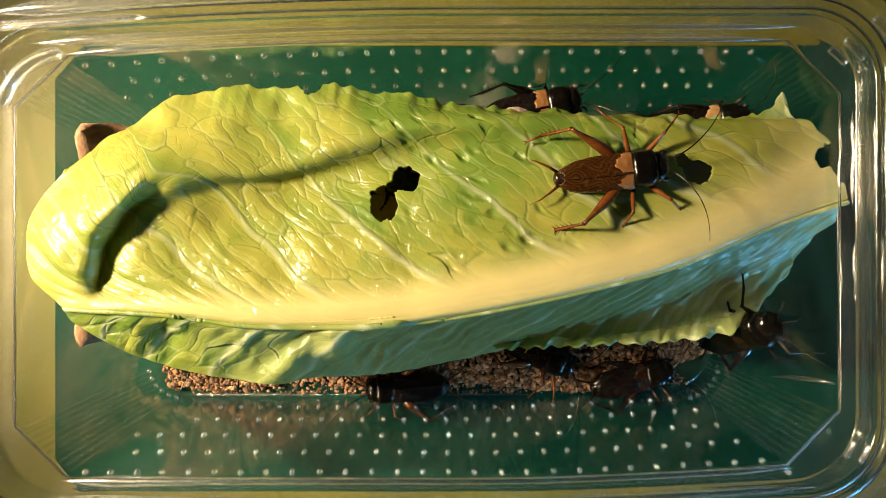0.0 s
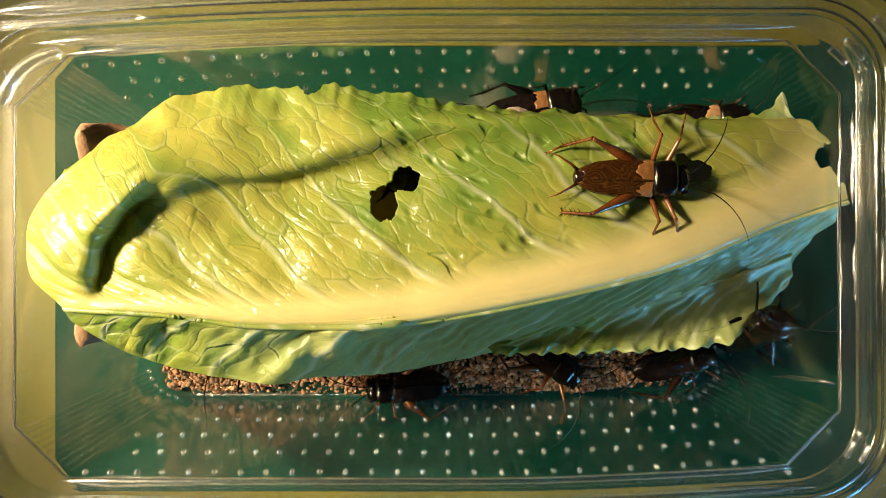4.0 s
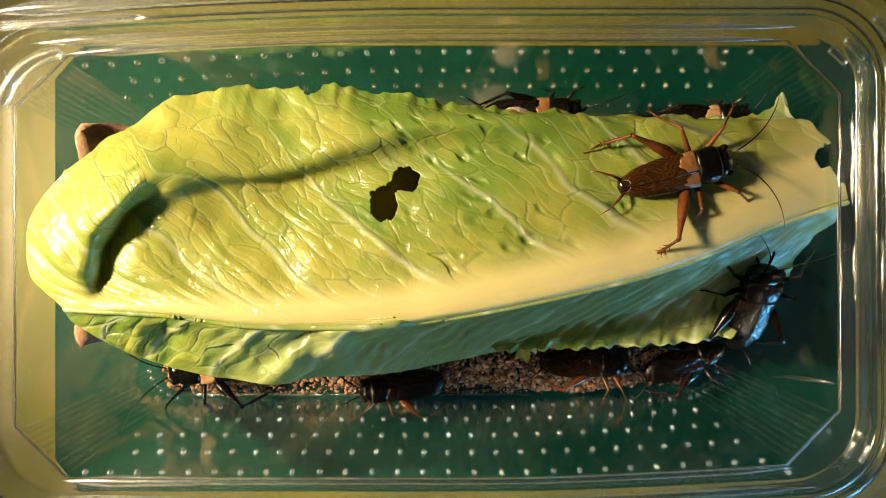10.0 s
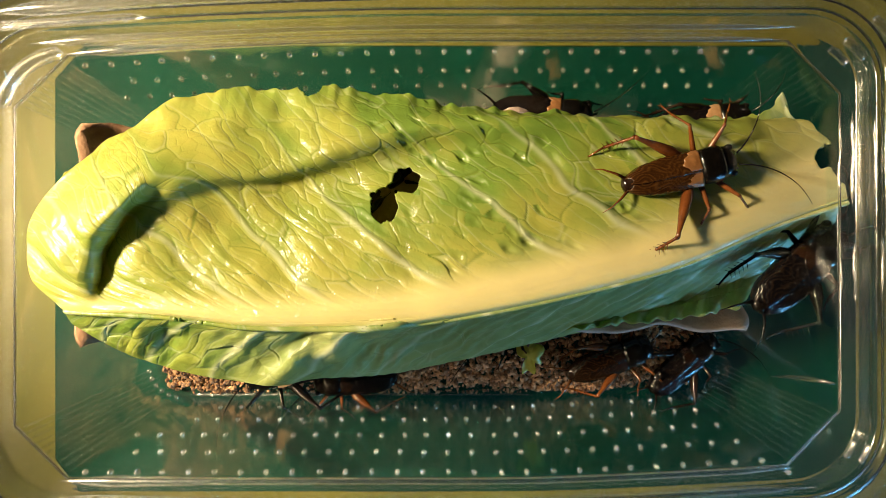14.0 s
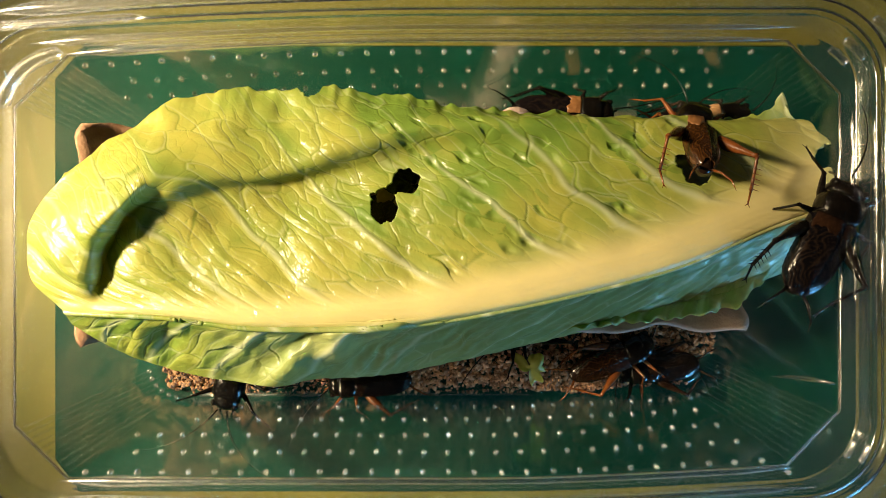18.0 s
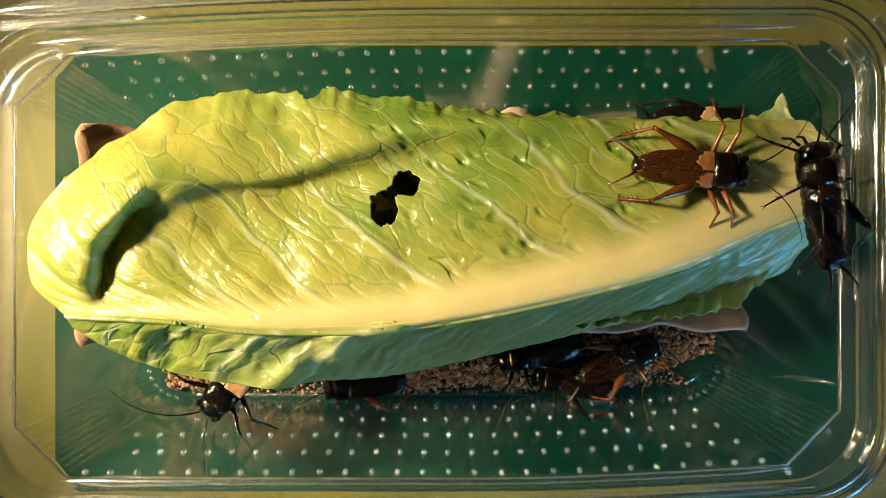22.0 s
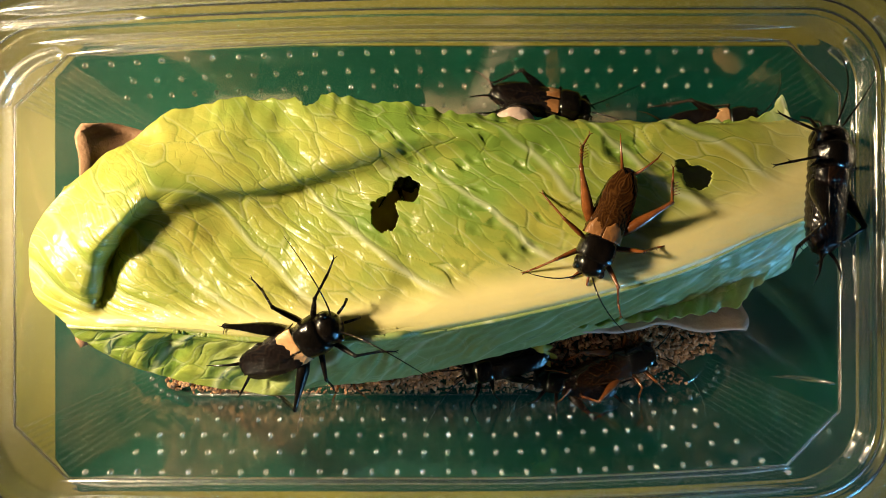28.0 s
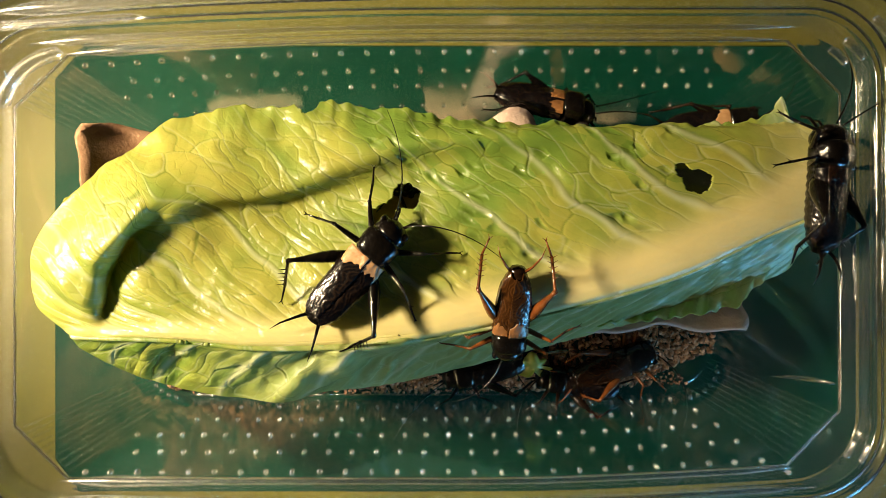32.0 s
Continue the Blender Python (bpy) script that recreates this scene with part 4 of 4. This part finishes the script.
        wing = mesh_object("wing", [g[0] for g in grid], grid_faces(nu, nv), wing_mat, thing, "veined folded wing")
        at = wing.data.attributes.new("vein", "FLOAT", "POINT")
        at.data.foreach_set("value", [g[1] for g in grid])
        so = wing.modifiers.new("thickness", "SOLIDIFY")
        so.thickness = 0.14 * k * MM
        # pale patch at the wing's root, its hind edge uneven
        verts = []
        for i in range(10):
            for j in range(20):
                b = 0.06 + 0.66 * j / 19
                deep = 0.15 + 0.05 * math.sin(b * 9 + ph) + 0.07 * math.sin(b * 4.2) + 0.015 * math.sin(b * 31)
                verts.append(on_wing(-0.01 + deep * i / 9, b, 0.16 - 0.13 * (i / 9) ** 3)[0])
        band = mesh_object("wing_band", verts, grid_faces(10, 20), band_mat or TAN, wing, "paler patch at the wing root")
        so = band.modifiers.new("thickness", "SOLIDIFY")
        so.thickness = 0.06 * k * MM
        # tail feelers
        bm = bmesh.new()
        tube(bm, [(-11.3, s * 1.1, -0.8), (-13.2, s * 2.2, 0.1), (-15.6, s * 3.4, 0.4), (-17.6, s * 4.0, -0.1)], [0.34, 0.24, 0.14, 0.03], 8)
        add("cercus", bm, leg_mat, text="tapering tail feeler")
        # long antenna, turning at the head
        bm = bmesh.new()
        n, (spread, reach) = 14, antenna
        pts = []
        for i in range(n):
            a = i / (n - 1)
            ang = radians(spread * (0.5 + 0.6 * a))
            pts.append((reach * a * math.cos(ang), s * reach * a * math.sin(ang), 2.5 * math.sin(a * 2.2)))
        tube(bm, pts, [0.16 - 0.12 * i / (n - 1) for i in range(n)], 6)
        feeler = add("antenna", bm, BLACK, text="long thread-like antenna")
        root = pose(10.3 * k * MM, s * 1.0 * gy * MM, 0.9 * gz * MM)
        feeler.matrix_basis = root
        moving["antenna", s] = (feeler, root)
        for name, joints in LEGS.items():
            if name == "hind" and hind:
                joints = hind
            j = [Vector((a, b * s, c)) for a, b, c in joints]
            for q in (1, 2, 3):
                j[q].y = j[0].y + (j[q].y - j[0].y) * stance
                j[q].z = j[q].z * 0.72 if j[q].z < 0 else j[q].z
            hip = j[0].copy()
            j = [q - hip for q in j]
            bm = bmesh.new()
            if name == "hind":
                tube(bm, [j[0].lerp(j[1], a) for a in (0, 0.12, 0.3, 0.5, 0.75, 0.92, 1)], [0.6, 1.05, 1.35, 1.15, 0.68, 0.46, 0.55], 10, 0.8)
            else:
                tube(bm, [j[0].lerp(j[1], a) for a in (0, 0.2, 0.6, 0.92, 1)], [0.45, 0.56, 0.48, 0.32, 0.38], 8)
            leg = add("leg", bm, leg_mat, text="jumping hind leg" if name == "hind" else "")
            bm = bmesh.new()
            tube(bm, [j[1].lerp(j[2], a) for a in (0, 0.1, 0.6, 1)], [0.42, 0.28, 0.27, 0.30] if name == "hind" else [0.34, 0.24, 0.22, 0.25], 8)
            if name == "hind":
                for a in (0.35, 0.5, 0.65, 0.8, 0.95):
                    c = j[1].lerp(j[2], a)
                    for side in (-1, 1):
                        tube(bm, [c, c + Vector((-0.9, side * 0.9, 0.35))], [0.13, 0.02], 5)
            else:
                c = j[1].lerp(j[2], 0.95)
                tube(bm, [c, c + Vector((0.5, s * 0.5, -0.5))], [0.12, 0.02], 5)
            add("shin", bm, leg_mat, leg)
            bm = bmesh.new()
            tube(bm, [j[2], j[2].lerp(j[3], 0.6), j[3]], [0.22, 0.17, 0.15], 6)
            for side in (-1, 1):
                d = (j[3] - j[2]).normalized()
                tube(bm, [j[3], j[3] + d * 0.7 + Vector((-d.y, d.x, 0)) * 0.45 * side], [0.12, 0.03], 5)
            add("foot", bm, leg_mat, leg)
            root = Matrix.Translation(Vector((hip.x * k, hip.y * gy, hip.z * gz)) * MM)
            leg.matrix_basis = root
            moving[name, s] = (leg, root)
    return thing, moving


A_ROWS = [(0, 32.2, 14.3, 46.8, 6.5, 0, 0), (1, 35.8, 13.9, 46.8, 0.7, 0, 0), (3, 35.9, 13.7, 46.8, -0.5, 0, 0), (5.5, 36.0, 12.5, 46.8, -5.1, 0, 0),
          (6, 37.1, 12.6, 46.8, -5.8, 0, 0), (7, 40.6, 14.1, 46.8, 8.4, 0, 0), (8, 44.2, 14.3, 46.8, 14.2, 0, 0), (9, 43.8, 14.3, 46.8, 14.4, 0, 0),
          (11, 44.2, 14.3, 46.8, 13.5, 0, 0), (13, 44.2, 14.6, 46.8, 14.9, 0, 0), (14.4, 45.2, 14.4, 46.8, 12.4, 0, 0), (16.5, 48.4, 18.8, 45.8, 61.1, 8, 0),
          (17, 48.6, 20.6, 45.3, 69.7, 14, 0), (18, 49.5, 22.6, 41.8, 76.7, 45, 0), (19.1, 49.5, 23.5, 42.5, 81.3, 48, 0), (20, 47.9, 13.8, 46.3, 10.0, 0, 0),
          (21, 53.7, 16.5, 46.3, 15.4, 0, 0), (22, 46.9, 14.9, 46.8, -4.4, 0, 0), (22.5, 42.3, 12.2, 47.3, -49.7, 0, 0), (23, 38.8, 10.9, 47.8, -102.0, 0, 0),
          (24, 34.5, 8.3, 48.3, -111.5, 0, 0), (25.5, 34.5, 8.3, 48.3, -111.5, 0, 0), (27.5, 33.3, 5.5, 48.3, -98.3, 0, 0), (28, 29.9, 4.2, 48.3, -113.0, 0, 0),
          (29, 23.9, -1.7, 47.8, -120.5, 0, 0), (30, 20.2, -4.8, 47.3, -123.7, 0, 0), (31, 14.6, -4.8, 46.8, -118.2, 0, 0), (31.6, 14.7, -9.3, 45.8, -103.4, 22, 0), (32, 13.0, -13.5, 44.8, -92.8, 33, 0)]
G_ROWS = [(0, -41.8, -18.4, 14.0, -169.4, 0, 0), (6, -41.8, -21.9, 14.0, -166.0, 0, 0), (9, -57.5, -28.7, 11.0, -173.6, 0, 0), (11, -54.7, -29.6, 10.0, -173.1, 0, 0), (12.5, -45.5, -29.9, 9.0, -170.5, 0, 0),
          (14.4, -38.5, -30.7, 9.0, -168.7, 0, 0), (16.5, -44.5, -29.1, 12.0, -142.4, 0, 0), (18, -50.5, -28.2, 14.0, -104.6, 0, 0), (19, -50.3, -27.9, 16.0, -98.1, 0, 0), (21, -48.9, -28.2, 17.0, -95.2, 0, 0),
          (22, -45.4, -28.2, 26.0, -130.9, 0, 0), (23, -42.6, -28.5, 33.0, 130.9, -50, 0), (24.2, -43.7, -26.6, 36.0, 112.5, -54, 0), (25, -44.4, -26.2, 37.0, 86.1, -55, 0), (25.5, -41.6, -24.9, 39.0, 76.9, -50, 0),
          (27.5, -31.6, -21.9, 43.8, 4.6, -14, 24), (28, -28.2, -18.3, 46.1, 27.6, -20, 16), (28.6, -26.3, -19.6, 46.3, 24.1, -12, 16), (29, -24.0, -16.3, 47.4, 31.7, -18, 8), (29.6, -17.9, -7.6, 47.3, 46.7, 0, 0),
          (30, -15.5, -3.8, 48.3, 47.8, 0, 0), (32, -15.5, -3.6, 48.3, 47.7, 0, 0)]
F_ROWS = [(0, -10.0, -35.9, 6.0, -176.9, 0, 0), (4, -10.0, -35.8, 6.0, -176.2, 0, 0), (5.4, -8.5, -35.1, 7.0, -174.7, 0, 0), (6, -9.9, -34.6, 8.0, -172.4, 0, 0), (7, -8.1, -34.8, 9.0, -172.1, 0, 0), (8, -5.2, -34.4, 9.0, -164.4, 0, 0), (9, -9.1, -34.2, 9.0, -172.2, 0, 0),
          (10, -11.3, -35.0, 8.0, -173.3, 0, 0), (11.5, -10.8, -35.5, 6.0, -175.9, 0, 0), (13, -24.0, -34.2, 5.0, -176.4, 0, 0), (16.5, -21.1, -34.4, 5.0, -176.4, 0, 0), (21, -18.9, -35.4, 5.0, -177.8, 0, 0), (23, -23.5, -34.5, 4.0, -168.7, 0, 0), (26, -21.2, -30.8, 4.0, -166.0, 0, 0), (32, -21.2, -26.4, 4.0, -166.0, 0, 0)]
E_ROWS = [(0, 23.7, -25.9, 9.0, -24.9, 0, 0), (2, 23.7, -26.1, 9.0, -41.3, 0, 0), (3, 25.8, -25.2, 9.0, -75.4, 0, 0), (4.5, 26.5, -28.4, 9.0, -15.9, 0, 0), (5.5, 32.2, -28.7, 9.0, -10.1, 0, 0), (6.5, 32.4, -29.1, 9.0, 0.0, 0, 0),
          (7.5, 37.0, -28.7, 9.0, 1.8, 0, 0), (12, 36.5, -28.3, 9.0, 4.6, 0, 0), (13.5, 42.4, -27.8, 10.0, 18.2, 0, 0), (16.5, 42.8, -27.2, 10.0, 23.8, 0, 0), (22, 44.5, -27.7, 10.0, 24.2, 0, 0),
          (24, 45.1, -30.3, 10.0, 15.4, 0, 0), (27.5, 43.3, -29.2, 10.0, 17.8, 0, 0), (32, 43.3, -28.9, 10.0, 19.7, 0, 0)]
H_ROWS = [(0, 49.6, -33.3, 6.0, 14.9, 0, 0), (1, 54.0, -32.2, 6.0, 13.1, 0, 0), (3, 59.1, -29.7, 6.0, 12.1, 0, 0), (9, 62.7, -28.2, 6.0, 24.4, 0, 0), (13, 63.4, -29.3, 6.0, 11.8, 0, 0), (14.6, 61.6, -29.0, 6.0, 79.4, 0, 0), (15.6, 59.8, -29.0, 6.0, 146.3, 0, 0), (16.5, 56.9, -30.4, 6.0, 180.0, 0, 0),
          (17.5, 56.9, -31.1, 6.0, -167.0, 0, 0), (18.5, 50.3, -30.4, 6.0, 171.9, 0, 0), (20, 39.2, -31.6, 7.0, 162.9, 0, 0), (21, 32.4, -33.6, 8.0, 167.9, 0, 0), (32, 33.5, -33.9, 8.0, 170.2, 0, 0)]
J_ROWS = [(0, 20.4, -15.2, 12.0, -171.9, 0, 0), (18, 22.5, -19.4, 12.0, -162.9, 0, 0), (20.5, 23.5, -25.5, 10.0, -169.6, 0, 0), (25.5, 23.1, -26.4, 10.0, -168.7, 0, 0), (27.5, 18.2, -28.2, 10.0, -167.5, 0, 0), (29, 10.4, -29.6, 10.0, -167.7, 0, 0), (32, 10.0, -30.1, 10.0, -167.7, 0, 0)]
B_ROWS = [(0, 20.5, 31.3, 26.0, 11.3, 0, 0), (5.5, 20.5, 31.1, 26.0, 10.0, 0, 0), (8.3, 20.5, 31.0, 26.0, 7.3, 0, 0), (9, 21.9, 30.5, 25.0, 4.7, 0, 0), (11, 19.7, 30.1, 25.0, -0.8, 0, 0), (13, 19.4, 30.1, 25.0, -0.8, 0, 0), (14.2, 23.8, 30.3, 25.0, -5.5, 0, 0),
          (17, 25.5, 30.4, 26.0, -6.5, 0, 0), (18, 27.2, 30.1, 27.0, -2.9, 0, 0), (19, 27.8, 30.4, 27.0, -4.6, 0, 0), (20, 29.2, 30.0, 25.0, -6.0, 0, 0), (21, 29.1, 28.9, 20.0, -5.7, 0, 0), (22, 32.2, 23.6, 18.0, -8.7, 0, 0), (23.2, 25.8, 26.9, 20.0, 10.6, 0, 0),
          (24, 22.4, 31.9, 26.0, 31.0, 0, -12), (25, 22.8, 31.9, 27.0, -14.5, 0, -24), (27.5, 22.4, 32.4, 27.5, -11.9, 4, -32), (32, 23.4, 32.2, 27.5, -12.3, 4, -32)]
C_ROWS = [(0, 57.8, 28.0, 27.0, 6.3, 0, 0), (9, 57.8, 28.0, 27.0, 6.3, 0, 0), (19, 57.3, 28.0, 28.0, 4.3, 0, 0), (22.5, 57.0, 28.1, 26.0, -2.1, 0, 0), (24, 59.2, 28.0, 26.0, 1.4, 0, 0), (32, 60.5, 27.4, 26.0, 4.9, 0, 0)]
D_ROWS = [(0, 68.8, -20.0, 20.0, 44.5, -62, 0), (1, 69.2, -20.0, 20.0, 44.5, -62, 0), (3, 70.9, -19.8, 21.0, 61.5, -62, 0), (6, 71.7, -18.6, 22.0, 79.9, -60, 0), (8.2, 71.7, -19.2, 22.0, 79.0, -60, 0), (9, 71.8, -17.5, 24.0, 79.4, -56, 0), (10, 68.2, -12.9, 27.0, 87.5, -32, 0),
          (11, 67.1, -11.1, 30.0, 57.2, -22, 0), (12, 69.4, -9.7, 32.0, 44.0, 0, 0), (13, 70.9, -8.3, 35.0, 39.3, 0, 0), (14, 72.2, -3.6, 38.0, 44.2, 0, 0), (16.5, 71.2, -1.2, 43.0, 44.2, 0, 0), (17, 70.1, 0.4, 45.0, 51.9, 0, 0),
          (18, 70.9, 2.7, 47.0, 63.4, 0, 0), (19, 70.2, 2.8, 49.0, 63.6, 0, 0), (20, 68.6, 4.3, 50.0, 69.8, 0, 0), (21, 68.9, 5.2, 51.0, 81.9, 0, 20), (22, 67.8, 8.6, 51.5, 100.0, 0, 28), (22.5, 68.4, 11.0, 51.0, 93.0, 0, 34), (23, 69.0, 11.4, 51.0, 88.0, 0, 34), (32, 69.0, 11.5, 51.0, 88.0, 0, 34)]
I_ROWS = [(0, -14.2, 15.3, 30.0, -12.5, 0, 0), (5, -13.9, 17.1, 30.0, -15.9, 0, 0), (10, -19.6, 22.4, 28.0, -8.7, 0, 0), (16, -12.6, 9.8, 30.0, 56.3, 0, 0), (20, -11.6, 9.2, 31.0, 60.0, 0, 0), (24, -12.5, 6.7, 31.0, 58.4, 0, 0), (28, -14.0, 17.0, 31.0, -16.5, 0, 0), (32, -14.0, 15.8, 31.0, -16.5, 0, 0)]

MALE = "black field cricket with tan wing roots"
RUSTY = "black field cricket with reddish legs"
BROWN = "brown field cricket with reddish legs"
CRICKETS = [
    (A_ROWS, cricket(BROWN + ", walking on the lettuce leaf", BLACK, WING_BROWN, RED, 23.6, (50, 14), BAND, 1.0, 1.12, LONG_HIND, 0.22)),
    (G_ROWS, cricket(MALE + ", climbing onto the leaf", BLACK, WING_BLACK, BLACK, 27.0, (50, 17), TAN, 1.0, 1.06)),
    (F_ROWS, cricket(RUSTY + ", in the feed beside the lettuce", BLACK, WING_BLACK, RED, 24.0, (40, 18), DARK, 0.75)),
    (E_ROWS, cricket(RUSTY + ", feeding on the crumbs", BLACK, WING_BROWN_SHADE, RED, 25.0, (70, 16), DARK, 0.75, taper=0.2)),
    (H_ROWS, cricket("black field cricket with dark brown legs, crouching in the feed", BLACK, WING_BLACK, DARK, 24.0, (70, 16), DARK, 0.75)),
    (J_ROWS, cricket(MALE + ", under the leaf", BLACK, WING_BLACK, BLACK, 25.0, (30, 18), DARK, 0.65)),
    (B_ROWS, cricket(MALE + ", between leaf and tub wall", BLACK, WING_BLACK, BLACK, 25.0, (25, 16), BAND, 0.3)),
    (C_ROWS, cricket(MALE + ", sitting behind the lettuce stem", BLACK, WING_BLACK, DARK, 24.0, (50, 10), TAN, 0.22)),
    (D_ROWS, cricket(MALE + ", climbing the tub wall", BLACK, WING_BLACK, BLACK, 25.4, (30, 12), DARK, 0.65, 1.28)),
    (I_ROWS, cricket(BROWN + ", under the bitten leaf", DARK, WING_BROWN, DARK, 22.0, (20, 4), BAND, 0.5)),
]


SWINGS = {  # the walker on the leaf holds one hind leg off while it feeds
    0: {("hind", -1): [(0, 0), (6.2, 0), (7.5, 24), (14.6, 24), (16.5, 0), (32, 0)]},
}


def between(rows, t):
    return float(np.interp(t, [r[0] for r in rows], [r[1] for r in rows]))


def legs_walk(rows, moving, seed):
    """Swing the legs with the ground covered, in two sets of three, and wave the antennae."""
    rng = random.Random(seed)
    times, phase, last, ph = [], [], None, rng.uniform(0, 6)
    n = 161
    for i in range(n):
        t = 32.0 * i / (n - 1)
        k = max(j for j in range(len(rows)) if rows[j][0] <= t + 1e-6)
        a, b = rows[k], rows[min(k + 1, len(rows) - 1)]
        f = 0 if b[0] == a[0] else (t - a[0]) / (b[0] - a[0])
        here = [a[c] + (b[c] - a[c]) * f for c in (1, 2)]
        turn = abs((b[4] - a[4] + 180) % 360 - 180) / max(b[0] - a[0], 0.1) * 0.2
        if last:
            ph += math.hypot(here[0] - last[0], here[1] - last[1]) * 0.75 + turn * 0.05
        last = here
        times.append(t)
        phase.append(ph)
    for (name, s), (leg, root) in moving.items():
        if name == "antenna":
            a, b = rng.uniform(0, 6), rng.uniform(0.5, 0.9)
            walk(leg, [(t, root @ pose(0, 0, 0, 0, -6 + 8 * math.sin(t * b * 1.7 + a), 14 * math.sin(t * b + a))) for t in times[::4]])
            continue
        third = {"fore": 0, "middle": math.pi, "hind": 0}[name] + (0 if s > 0 else math.pi)
        size = {"fore": 16, "middle": 15, "hind": 7}[name]
        rest = rng.uniform(-5, 5)
        held = SWINGS.get(seed, {}).get((name, s), [(0, 0), (32, 0)])
        walk(leg, [(t, root @ pose(0, 0, 0, 0, 0, rest + between(held, t) + size * math.sin(q + third))) for t, q in zip(times, phase)])


def motions():
    for seed, (rows, (thing, moving)) in enumerate(CRICKETS):
        full = rows if rows[-1][0] >= 32 else rows + [(32, *rows[-1][1:])]
        walk(thing, [(t, pose(x * MM, y * MM, z * MM, roll, pitch, yaw)) for t, x, y, z, yaw, pitch, roll in full])
        legs_walk(full, moving, seed)
    home = Vector(PIVOT) * MM
    steps = [(0, 0.0), (12.5, 0.03), (14, 0.09), (18, 0.12), (20, 0.19), (22, 0.26), (24, 0.40), (25.5, 0.42), (27.5, 0.48),
             (28, 0.60), (29, 0.80), (30, 0.98), (30.6, 1.0), (32, 1.0)]
    walk(lettuce, [(t, Matrix.Translation(home) @ pose(0, 0, 0, 2.0 * s, 0, 1.75 * s)) for t, s in steps])
    slide = [(0, 0, 0.3, 0), (1.5, 0, 0, 0), (2.6, 0, -0.8, -1), (9.0, 0, -0.8, -1), (10.5, 0, 0.4, 0.5), (12.0, 0.3, 2.2, 2.0), (13.0, 0.5, 3.0, 2.6), (32, 0.5, 3.2, 2.8)]
    walk(loose, [(t, pose(x * MM, y * MM, 0, 0, 0, r)) for t, x, y, r in slide])
    walk(scrap_ob, [(t, pose(x * MM, y * MM, z * MM, 8, -10, r)) for t, x, y, z, r in SCRAP_ROWS])


SCRAP_ROWS = [(0, 20.4, -20.8, 12.0, 0), (9.5, 20.4, -22.2, 12.0, 0), (11, 21.6, -26.3, 11.0, 10), (14, 21.6, -26.6, 11.0, 15), (16.5, 22.4, -29.6, 10.0, 30), (18, 22.4, -29.6, 10.0, 35),
              (20, 22.1, -28.4, 10.0, 40), (21.5, 22.1, -28.2, 10.0, 40), (23, 24.0, -25.9, 11.0, 60), (27, 24.0, -23.7, 11.0, 60), (29, 24.0, -28.0, 11.0, 80), (32, 22.6, -29.4, 11.0, 80)]
motions()
